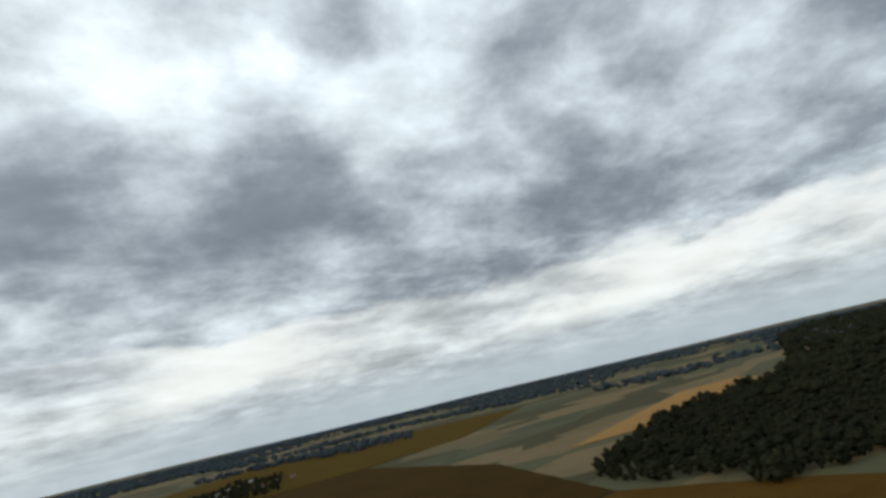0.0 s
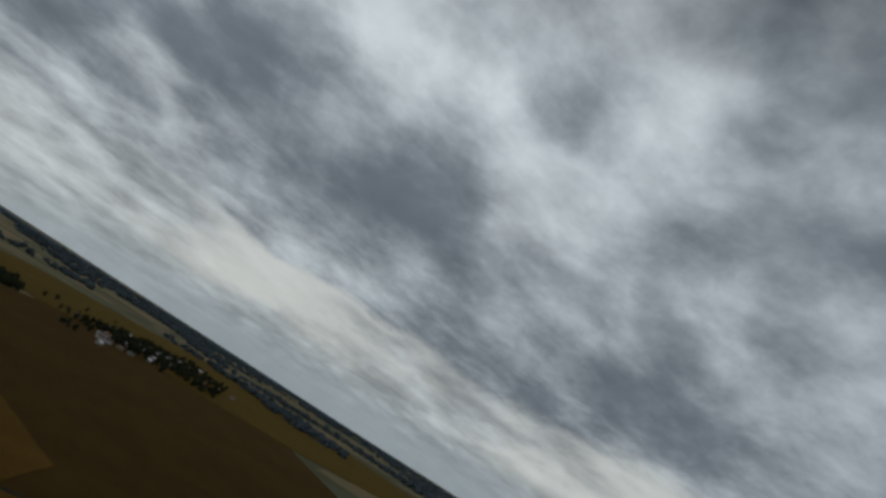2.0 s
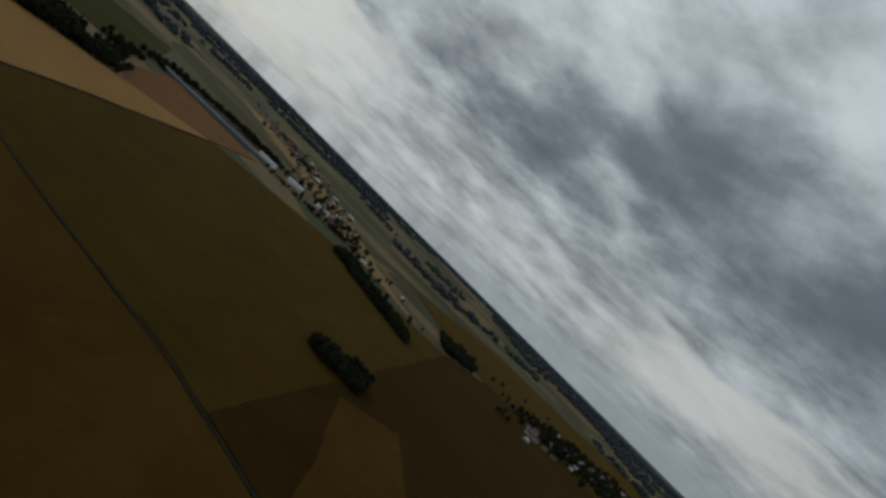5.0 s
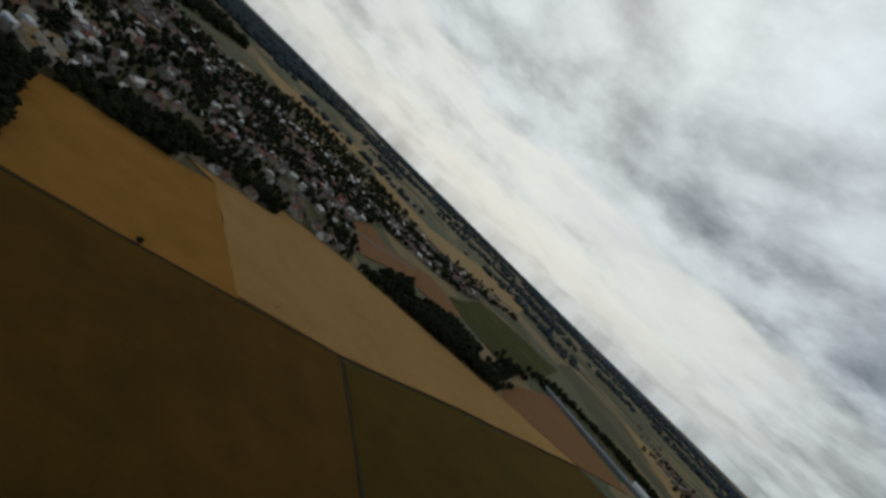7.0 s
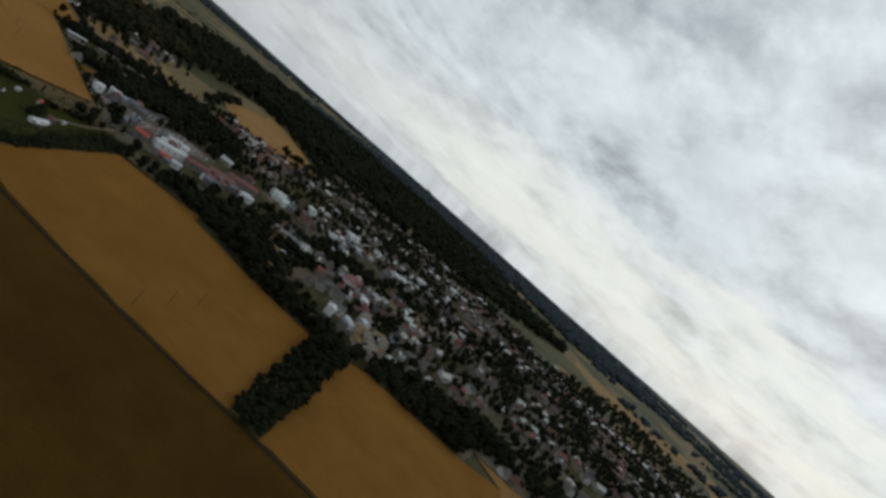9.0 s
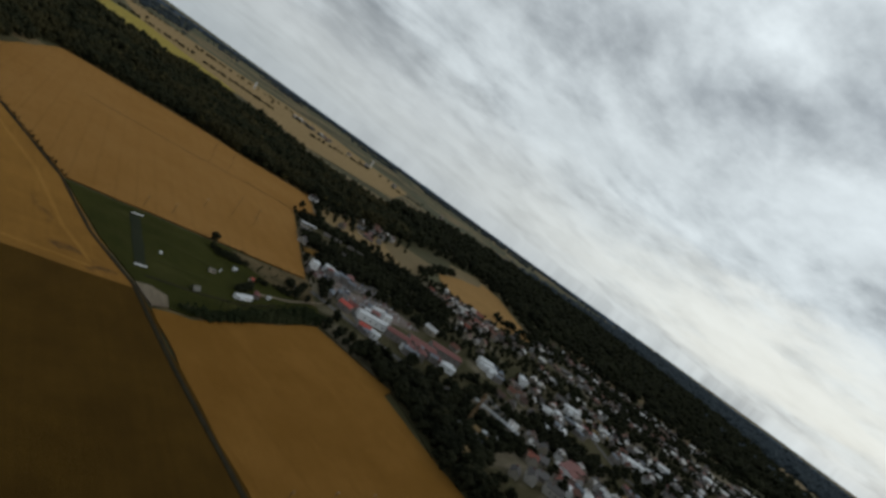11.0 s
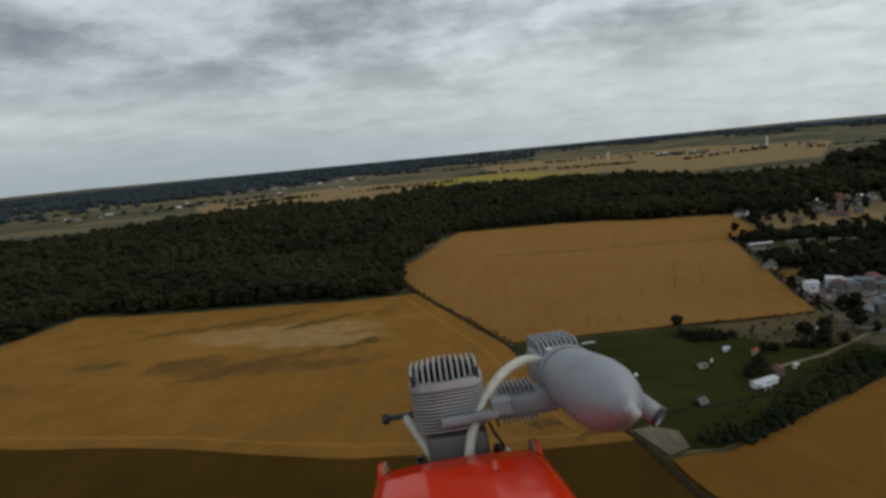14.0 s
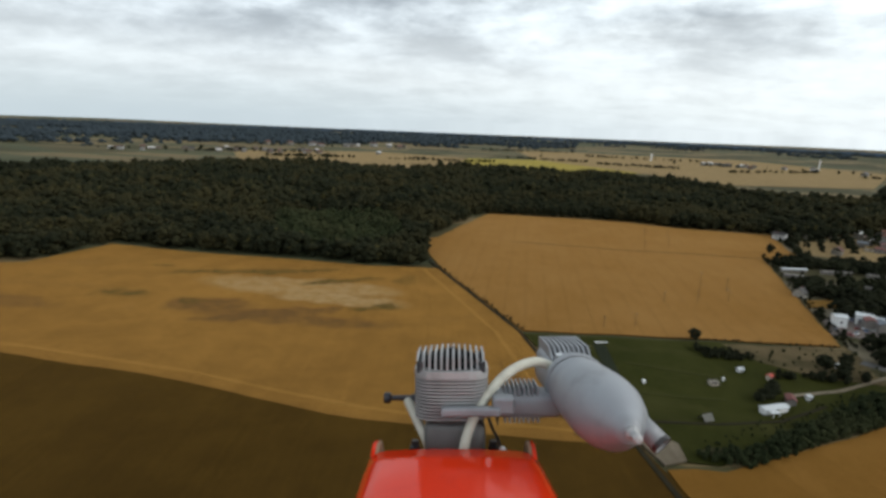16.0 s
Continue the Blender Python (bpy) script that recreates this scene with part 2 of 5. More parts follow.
WEEDS, BARE, LODGED = (0.026, 0.029, 0.010), (0.060, 0.034, 0.017), (0.33, 0.235, 0.120)
SPOTS = [
    ((-88, 312), (62, 16), 5, 0.55, LODGED), ((-60, 290), (38, 9), 6, 0.6, LODGED), ((-128, 273), (24, 11), 0, 0.9, BARE), ((-138, 277), (10, 5), 0, 0.7, WEEDS), ((-78, 256), (52, 9), 5, 0.7, BARE), ((-183, 284), (16, 8), 0, 0.95, WEEDS),
    ((-125, 340), (55, 6), -12, 0.85, WEEDS), ((-66, 326), (26, 6), -25, 0.95, WEEDS), ((-190, 345), (9, 4), 0, 0.8, WEEDS), ((-230, 265), (30, 10), 12, 0.6, BARE), ((-36, 279), (14, 5), -20, 0.85, WEEDS), ((-90, 262), (40, 7), -20, 0.75, BARE), ((-25, 335), (8, 10), 0, 0.5, WEEDS), ((40, 168), (9, 3), 10, 0.8, BARE), ((53, 160), (6, 3), 0, 0.8, BARE), ((30, 200), (2, 14), -17, 0.5, BARE),
]


M_WHEAT = crop("ripe_wheat", (0.1800, 0.0870, 0.0200), (0.2280, 0.1190, 0.0360), 8, 12, 2.4)
M_WHEAT_WEST = crop("patchy_wheat", (0.1450, 0.0725, 0.0170), (0.2330, 0.1170, 0.0270), 80, 24, 0.6, (0.1300, 0.0716, 0.0300), (0.58, 0.78), SPOTS)
M_WHEAT_TOWN = crop("orange_wheat", (0.1380, 0.0660, 0.0125), (0.1920, 0.0950, 0.0220), -18, 22)
M_WHEAT_PALE = crop("pale_wheat", (0.1840, 0.1050, 0.0380), (0.2350, 0.1375, 0.0500), -18, 26)
M_BROWN = crop("stubble", (0.0400, 0.0216, 0.0045), (0.0700, 0.0380, 0.0073), 75, 30, 0.5)
M_OLIVE = crop("olive_crop", (0.0330, 0.0222, 0.0042), (0.0560, 0.0360, 0.0058), 60, 30, 0.4, (0.0560, 0.0265, 0.0060), (0.54, 0.70))
M_DARK_STUBBLE = crop("dark_stubble", (0.0215, 0.0122, 0.0028), (0.0370, 0.0215, 0.0046), 60, 30, 0.4)
M_EARTH = crop("red_brown_soil", (0.1000, 0.0497, 0.0220), (0.1340, 0.0716, 0.0330), 30, 30, 0.4)
M_TAN = crop("tan_stubble", (0.145, 0.100, 0.048), (0.194, 0.136, 0.066), 20, 30, 0.4)
M_STRIP = crop("light_brown_stubble", (0.1280, 0.0688, 0.0170), (0.1650, 0.0907, 0.0240), 40, 30, 0.4)
M_YELLOW = crop("yellow_crop", (0.186, 0.150, 0.028), (0.222, 0.171, 0.044), 20, 30, 0.3)
M_SCRUB = crop("dry_scrub", (0.040, 0.033, 0.015), (0.115, 0.085, 0.046), 20, 14, 0.3, (0.020, 0.022, 0.009), (0.48, 0.60))
M_MEADOW = crop("green_meadow", (0.0165, 0.0190, 0.0042), (0.0340, 0.0350, 0.0085), 12, 12, 0.5, (0.0600, 0.0540, 0.0200), (0.52, 0.68))


def far_country(n, where):
    cells = n.add("ShaderNodeTexVoronoi")
    n.put(n.scaled(where, 1.0, 2.1, 1.0, 25), cells.inputs["Vector"])
    cells.inputs["Scale"].default_value = 0.0052
    pick = n.add("ShaderNodeSeparateColor")
    n.put(cells.outputs["Color"], pick.inputs[0])
    field = n.mix(n.ramp(pick.outputs[0], 0.35, 0.6), (0.058, 0.054, 0.024), (0.170, 0.125, 0.062))
    field = n.mix(n.ramp(pick.outputs[1], 0.58, 0.66, 0, 0.8), field, (0.066, 0.076, 0.040))
    field = n.mix(n.ramp(n.noise(where, 0.02, 4.0, 0.6), 0.4, 0.7, 0, 0.35), field, (0.085, 0.075, 0.036))
    return field


M_FAR = material("far_fields", far_country, 0.95, 0, 0.1)


def leaf(name, dark, light, tint, pale, shade=0.45):
    def build(n, where):
        isle = n.add("ShaderNodeNewGeometry").outputs["Random Per Island"]
        tone = n.mix(n.ramp(isle, 0.0, 1.0, 0.2, 0.75, False), dark, light)
        tone = n.mix(n.ramp(n.noise(where, 0.012, 4.0, 0.6), 0.42, 0.62, 0, 0.7), tone, tint)
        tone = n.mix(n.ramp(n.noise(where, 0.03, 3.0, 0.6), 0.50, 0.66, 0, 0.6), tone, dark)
        tone = n.mix(n.ramp(n.noise(where, 0.13, 3.0, 0.6), 0.60, 0.70, 0, 0.6), tone, pale)
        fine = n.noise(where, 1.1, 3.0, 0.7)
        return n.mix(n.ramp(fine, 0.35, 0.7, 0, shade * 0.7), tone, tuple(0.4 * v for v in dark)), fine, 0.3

    return material(name, build, 0.95, 0, 0.02)


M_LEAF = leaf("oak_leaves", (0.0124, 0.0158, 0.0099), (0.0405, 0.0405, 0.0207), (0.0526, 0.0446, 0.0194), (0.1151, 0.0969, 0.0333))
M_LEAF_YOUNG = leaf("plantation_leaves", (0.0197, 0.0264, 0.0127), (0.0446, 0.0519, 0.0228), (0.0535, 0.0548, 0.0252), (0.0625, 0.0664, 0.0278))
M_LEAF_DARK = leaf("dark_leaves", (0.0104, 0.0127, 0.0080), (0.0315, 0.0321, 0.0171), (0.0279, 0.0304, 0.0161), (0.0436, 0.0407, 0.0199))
# distance haze is put into this leaf colour as pale blue
M_LEAF_FAR = leaf("haze_tinted_leaves", (0.0408, 0.0540, 0.0648), (0.0552, 0.0696, 0.0768), (0.0480, 0.0612, 0.0672), (0.0624, 0.0720, 0.0696), 0.1)


def plain(name, colour, rough=0.7, metal=0.0, vary=0.25, scale=0.6, spec=0.4):
    def build(n, where):
        mark = n.noise(where, scale, 5.0, 0.65)
        tone = n.mix(n.ramp(mark, 0.35, 0.7, 0, vary), colour, tuple(0.5 * v for v in colour))
        return tone, mark, 0.002

    return material(name, build, rough, metal, spec)


def varied(name, colours, rough=0.8):
    """One of several paints, picked at random for each object or island."""

    def build(n, where):
        seed = n.math("ADD", n.add("ShaderNodeObjectInfo").outputs["Random"], n.math("MULTIPLY", n.add("ShaderNodeNewGeometry").outputs["Random Per Island"], 0.0))
        return pick(n, seed, where, colours)

    return material(name, build, rough)


def pick(n, seed, where, colours):
    node = n.add("ShaderNodeValToRGB")
    node.color_ramp.interpolation = "CONSTANT"
    n.put(seed, node.inputs[0])
    marks = node.color_ramp.elements
    while len(marks) < len(colours):
        marks.new(0.5)
    for i, colour in enumerate(colours):
        marks[i].position, marks[i].color = i / len(colours), (*colour, 1)
    dirt = n.noise(where, 0.5, 4.0, 0.6)
    return n.mix(n.ramp(dirt, 0.4, 0.7, 0, 0.35), node.outputs[0], (0.10, 0.09, 0.08))


def varied_island(name, colours):
    def build(n, where):
        return pick(n, n.add("ShaderNodeNewGeometry").outputs["Random Per Island"], where, colours)

    return material(name, build, 0.8)


ROOFS = [(0.54, 0.53, 0.50), (0.24, 0.075, 0.05), (0.56, 0.54, 0.50), (0.13, 0.055, 0.036), (0.10, 0.062, 0.046), (0.15, 0.145, 0.14), (0.07, 0.062, 0.06), (0.155, 0.068, 0.044), (0.55, 0.55, 0.54), (0.10, 0.094, 0.09), (0.085, 0.05, 0.038), (0.055, 0.05, 0.05)]
WALLS = [(0.36, 0.34, 0.30), (0.30, 0.27, 0.22), (0.60, 0.59, 0.57), (0.22, 0.19, 0.16), (0.32, 0.28, 0.21)]
M_ROOF = varied("roof_tiles", ROOFS)
M_WALL = varied("render_walls", WALLS)
M_ROOF_ISLE = varied_island("far_roof_tiles", ROOFS[2:])
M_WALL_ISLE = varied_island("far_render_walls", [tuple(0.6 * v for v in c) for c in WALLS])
M_PALE_ROOF = plain("pale_sheet_roof", (0.55, 0.57, 0.58), 0.55)
M_RED_ROOF = plain("bright_red_roof", (0.40, 0.05, 0.03), 0.6)
M_DULL_ROOF = plain("dull_red_roof", (0.16, 0.05, 0.042), 0.75)
M_GLASSHOUSE = plain("grey_glass_roof", (0.15, 0.17, 0.195), 0.85)
M_RUBBLE = crop("trodden_gravel", (0.075, 0.058, 0.038), (0.21, 0.175, 0.13), 20, 9, 0.3, (0.035, 0.030, 0.016), (0.50, 0.62))
M_GRAVEL = plain("pale_gravel", (0.24, 0.215, 0.18), 0.95, 0, 0.85, 0.3, 0.05)
M_TRACK = plain("dark_track", (0.030, 0.026, 0.016), 0.95, 0, 0.5, 0.2, 0.03)
M_ASPHALT = plain("asphalt", (0.036, 0.038, 0.044), 0.9, 0, 0.4, 0.2, 0.1)
M_ROAD = plain("town_road", (0.12, 0.115, 0.11), 0.9, 0, 0.4, 0.1, 0.1)
M_WHITE = plain("white_paint", (0.80, 0.80, 0.79), 0.6)
M_DARK = plain("dark_opening", (0.03, 0.03, 0.035), 0.4)
M_BARK = plain("bark", (0.06, 0.045, 0.03), 0.95)


# ---- mesh helpers ----
def mesh_of(name, verts, faces, mats, which=None, smooth=False):
    """A mesh from arrays of places and triangles."""
    me = bpy.data.meshes.new(name)
    verts, faces = np.asarray(verts, np.float32), np.asarray(faces, np.int32)
    me.vertices.add(len(verts))
    me.vertices.foreach_set("co", verts.ravel())
    me.loops.add(faces.size)
    me.loops.foreach_set("vertex_index", faces.ravel())
    me.polygons.add(len(faces))
    me.polygons.foreach_set("loop_start", np.arange(len(faces), dtype=np.int32) * 3)
    me.polygons.foreach_set("loop_total", np.full(len(faces), 3, np.int32))
    for mat in mats:
        me.materials.append(mat)
    if which is not None:
        me.polygons.foreach_set("material_index", np.asarray(which, np.int32))
    me.update(calc_edges=True)
    if smooth:
        me.polygons.foreach_set("use_smooth", np.ones(len(faces), bool))
    me.validate()
    return me


def part(name, bm, mat, parent=None, label="", smooth=False):
    me = bpy.data.meshes.new(name)
    bm.normal_update()
    bm.to_mesh(me)
    bm.free()
    me.materials.append(mat)
    if smooth:
        me.polygons.foreach_set("use_smooth", np.ones(len(me.polygons), bool))
    ob = new(name, me)
    ob.parent = parent
    return tagged(ob, label)


def box(bm, x0, y0, z0, x1, y1, z1, bevel=0.0):
    made = bmesh.ops.create_cube(bm, size=1, matrix=Matrix.Translation(((x0 + x1) / 2, (y0 + y1) / 2, (z0 + z1) / 2)) @ Matrix.Diagonal((x1 - x0, y1 - y0, z1 - z0, 1)))
    if bevel:
        edges = {e for v in made["verts"] for e in v.link_edges}
        bmesh.ops.bevel(bm, geom=list(edges), offset=bevel, segments=2, affect="EDGES", profile=0.5)
    return bm


def inside(points, poly):
    """Which of the points lie in the polygon."""
    x, y = points[:, 0], points[:, 1]
    got = np.zeros(len(points), bool)
    for (ax, ay), (bx, by) in zip(poly, poly[1:] + poly[:1]):
        cross = (ay > y) != (by > y)
        with np.errstate(divide="ignore", invalid="ignore"):
            got ^= cross & (x < (bx - ax) * (y - ay) / (by - ay) + ax)
    return got


def rough_edge(poly, step=9.0, size=1.6, seed=1):
    """The polygon's outline with small uneven bays, as field edges have."""
    out = []
    for (ax, ay), (bx, by) in zip(poly, poly[1:] + poly[:1]):
        far = math.hypot(bx - ax, by - ay)
        count = max(1, int(far / step))
        nx, ny = (by - ay) / far, -(bx - ax) / far
        for i in range(count):
            f = i / count
            x, y = ax + (bx - ax) * f, ay + (by - ay) * f
            o = size * noise.noise((x * 0.04, y * 0.04, seed)) * (1 if i else 0)
            out.append((x + nx * o, y + ny * o))
    return out


def field(name, poly, mat, z, label, category="field", edge=1.6, thick=0.5):
    """A crop of some height: a sheet with standing edges."""
    bm = bmesh.new()
    top = [bm.verts.new((x, y, z)) for x, y in rough_edge(poly, size=edge)]
    face = bm.faces.new(top)
    rim = bmesh.ops.extrude_face_region(bm, geom=[face])
    bmesh.ops.translate(bm, vec=(0, 0, -thick), verts=[v for v in rim["geom"] if isinstance(v, bmesh.types.BMVert)])
    bmesh.ops.recalc_face_normals(bm, faces=bm.faces[:])
    ob = part(name, bm, mat)
    return tagged(ob, label, category, kind="structure")


def ribbon(name, line, width, mat, z, label, category):
    """A lane along a line of places, with a crowned section."""
    bm = bmesh.new()
    rows = []
    pts = [Vector(p) for p in line]
    fine = []
    for a, b in zip(pts, pts[1:]):
        steps = max(1, int((b - a).length / 12))
        fine += [a.lerp(b, i / steps) for i in range(steps)]
    fine.append(pts[-1])
    for i, p in enumerate(fine):
        d = (fine[min(i + 1, len(fine) - 1)] - fine[max(i - 1, 0)]).normalized()
        side = Vector((d.y, -d.x)) * (width / 2 * (1 + 0.25 * noise.noise((p.x * 0.05, p.y * 0.05, 3))))
        rows.append([bm.verts.new((*(p + side * s), z + h)) for s, h in ((-1, -0.3), (-0.9, 0), (0, 0.06), (0.9, 0), (1, -0.3))])
    for a, b in zip(rows, rows[1:]):
        for i in range(4):
            bm.faces.new((a[i], a[i + 1], b[i + 1], b[i]))
    bmesh.ops.recalc_face_normals(bm, faces=bm.faces[:])
    return tagged(part(name, bm, mat), label, category, kind="structure")


# ---- ground and fields ----
def ground():
    """One sheet to the horizon, nearly level, rising a little in the far distance."""
    rings, spokes = [0, 300, 700, 1200, 1800, 2500, 3300, 4000, 4400, 4700, 5000, 6000], 96
    verts, faces = [(0, 0, -0.6)], []
    for r in rings[1:]:
        for k in range(spokes):
            a = 2 * math.pi * k / spokes
            rise = 0.0 if r < 3000 else (r - 3000) / 1700 * (8 + 5 * noise.noise((math.cos(a) * 3, math.sin(a) * 3, 0)))
            verts.append((r * math.cos(a), r * math.sin(a), -0.6 + rise))
    for k in range(spokes):
        faces.append((0, 1 + k, 1 + (k + 1) % spokes))
    for i in range(len(rings) - 2):
        for k in range(spokes):
            a, b = 1 + i * spokes + k, 1 + i * spokes + (k + 1) % spokes
            faces += [(a, a + spokes, b + spokes), (a, b + spokes, b)]
    ob = new("ground", mesh_of("ground", verts, faces, [M_FAR], smooth=True))
    tagged(ob, "wide farmland of tan and green fields to the horizon", "ground", kind="structure")


ground()
LANE = [(-36, 468), (-4, 367), (39, 251), (50, 194), (65, 155), (73, 100), (86, 32), (101, -26), (106, -47), (118, -104), (147, -231), (194, -356), (274, -591)]
FIELD_WEST = [(-576, 297), (-387, 310), (-278, 340), (-257, 400), (-184, 385), (-112, 377), (-56, 368), (-3, 368), (40, 252), (52, 195), (66, 152), (35, 153), (5, 156), (-28, 161), (-60, 170), (-100, 183), (-173, 199), (-378, 236), (-576, 270)]
FIELD_BROWN = [(-576, 273), (-378, 239), (-173, 202), (-100, 186), (-60, 173), (-28, 164), (5, 159), (35, 156), (66, 155), (76, 100), (89, 32), (104, -26), (109, -47), (121, -104), (151, -231), (15, -227), (-72, -230), (-180, -216), (-468, -202), (-504, -90)]
field("wheat_field", FIELD_WEST, M_WHEAT_WEST, 0.26, "patchy golden wheat field with bare brown streaks", "wheat field")
field("stubble_field", FIELD_BROWN, M_BROWN, 0.22, "dark brown stubble field beside the lane", "field")
field("wheat_field", [(-2, 369), (41, 253), (125, 252), (199, 249), (266, 443), (300, 446), (320, 505), (337, 558), (302, 567), (248, 579), (203, 604), (136, 616), (49, 624), (18, 549), (-8, 477), (-27, 464)], M_WHEAT, 0.3, "golden wheat field with drill lines below the wood", "wheat field")
field("meadow", [(41, 249), (125, 248), (199, 245), (207, 216), (184, 185), (161, 176), (136, 163), (89, 143), (72, 145), (54, 194)], M_MEADOW, 0.05, "mown green meadow of the model airfield", "meadow")
field("wheat_field", [(71, 139), (89, 139), (136, 159), (176, 176), (207, 125), (197, 119), (202, 67), (213, 14), (103, -25), (88, 32), (76, 100)], M_WHEAT_TOWN, 0.3, "orange wheat field between lane and town", "wheat field")
field("wheat_field", [(228, -6), (241, -19), (261, -94), (277, -123), (131, -158), (119, -104), (109, -47), (106, -41)], M_WHEAT_TOWN, 0.3, "orange wheat field between hedge and lane", "wheat field")
field("wheat_field", [(277, -123), (288, -99), (310, -174), (342, -184), (341, -266), (325, -355), (301, -465), (274, -590), (197, -356), (149, -231), (135, -156)], M_WHEAT_PALE, 0.32, "pale tan wheat field beside the lane", "wheat field")
field("crop_field", [(144, -232), (15, -230), (-72, -234), (-100, -231), (-70, -800), (40, -735), (128, -766), (270, -594), (192, -356)], M_OLIVE, 0.1, "dull olive crop field behind the lane", "field")
field("stubble_field", [(-100, -231), (-180, -220), (-468, -206), (-560, -470), (-560, -860), (-412, -880), (-280, -960), (-130, -900), (-70, -800)], M_DARK_STUBBLE, 0.12, "dark brown stubble field in the south", "field")
field("stubble_field", [(-104, -357), (-141, -397), (-205, -270), (-184, -221), (-148, -223), (-135, -275)], M_BROWN, 0.25, "light brown strip of stubble", "field")
field("soil_field", [(371, -515), (486, -694), (315, -734), (277, -594), (302, -468)], M_EARTH, 0.2, "reddish brown ploughed field", "field")
field("soil_field", [(407, -286), (542, -296), (618, -347), (560, -353), (548, -380), (605, -461), (570, -490), (509, -496), (466, -447), (470, -390), (455, -345)], M_EARTH, 0.25, "reddish brown bare field below the town", "field")
field("meadow", [(509, -500), (575, -496), (640, -560), (787, -679), (785, -788), (768, -923), (600, -760), (500, -640), (445, -540)], M_MEADOW, 0.2, "green meadow beyond the town trees", "meadow")
field("tan_field", [(512, 435), (568, 512), (668, 560), (738, 576), (788, 623), (801, 576), (750, 492), (673, 361), (540, 373)], M_WHEAT_PALE, 0.2, "pale tan field at the foot of the wood", "field")
field("tan_field", [(387, 569), (432, 576), (453, 537), (428, 426), (396, 468)], M_TAN, 0.2, "pale bare field above the town", "field")
field("tan_field", [(1561, -87), (1427, -91), (1244, -180), (1299, -297), (1439, -545), (1710, -630), (1584, -270)], M_TAN, 0.2, "tan field beyond the town", "field")
field("yellow_field", [(0, 1260), (284, 1242), (468, 1350), (270, 1710), (54, 1665)], M_YELLOW, 0.2, "yellow crop field behind the wood", "field")
field("tan_field", [(-468, 1215), (-135, 1170), (0, 1260), (54, 1665), (-225, 1800), (-630, 1620)], M_TAN, 0.2, "wide tan field behind the wood", "field")
field("tan_field", [(468, 1350), (576, 1125), (900, 1170), (1350, 1710), (1170, 2250), (270, 2340), (270, 1710)], M_TAN, 0.2, "wide tan field with a tower", "field")
field("tan_field", [(1180, -470), (1532, -515), (1342, -584), (1232, -675), (1450, -1000), (1550, -1331), (1143, -1010), (960, -640), (1084, -560)], M_TAN, 0.26, "long tan field behind the town trees", "field")
field("crop_field", [(-560, -866), (-412, -886), (-280, -966), (-130, -906), (-30, -960), (120, -1120), (-60, -1500), (-700, -1900), (-1300, -1300), (-800, -900)], M_OLIVE, 0.1, "dull olive fields round the southern village", "field")
field("tan_field", [(-35, -781), (63, -848), (374, -1170), (796, -1395), (882, -1287), (432, -1035), (114, -819)], M_TAN, 0.2, "long tan field behind the southern wood", "field")
field("wheat_field", [(-625, -412), (-711, -382), (-901, -372), (-1125, -430), (-1190, -520), (-1060, -560), (-880, -500)], M_WHEAT_PALE, 0.2, "wheat field beyond the western wood", "wheat field")
ribbon("lane", LANE, 2.0, M_TRACK, 0.45, "dark farm track along the fields", "lane")
ribbon("lane", [(147, -230), (15, -229), (-72, -232), (-180, -218), (-468, -204)], 2.0, M_TRACK, 0.45, "dark grass baulk between two fields", "lane")
M_MOWN = crop("mown_strip", (0.016, 0.019, 0.012), (0.024, 0.027, 0.016), 5, 3, 0.6)
M_TRAMPLED = crop("trampled_wheat", (0.200, 0.100, 0.022), (0.262, 0.136, 0.034), 10, 6, 0.4)
ribbon("headland", [(-15, 364), (8, 302), (27, 248), (38, 190), (48, 163)], 2.6, M_TRAMPLED, 0.30, "pale trampled strip of wheat beside the lane", "strip")
ribbon("headland", [(48, 159), (5, 163), (-28, 169), (-60, 178), (-100, 191), (-173, 207), (-378, 244)], 2.4, M_TRAMPLED, 0.30, "pale trampled strip along the wheat's edge", "strip")
ribbon("track", [(59, 471), (109, 463), (160, 454), (215, 451), (265, 444)], 0.9, M_TRACK, 0.42, "thin trodden path across the wheat", "path")
ribbon("runway", [(76, 239), (71, 177)], 6.0, M_MOWN, 0.25, "dark mown runway strip of the model airfield", "runway")
field("gravel_patch", [(66, 158), (71, 141), (79, 144), (80, 154), (73, 159)], M_RUBBLE, 0.55, "pale gravel patch beside the farm track", "gravel", 2.5)


# ---- trees ----
OCTA = np.array([(1, 0, 0), (-1, 0, 0), (0, 1, 0), (0, -1, 0), (0, 0, 1), (0, 0, -1)], float)
OCTA_F = np.array([(0, 2, 4), (2, 1, 4), (1, 3, 4), (3, 0, 4), (2, 0, 5), (1, 2, 5), (3, 1, 5), (0, 3, 5)])
rng = np.random.default_rng(7)


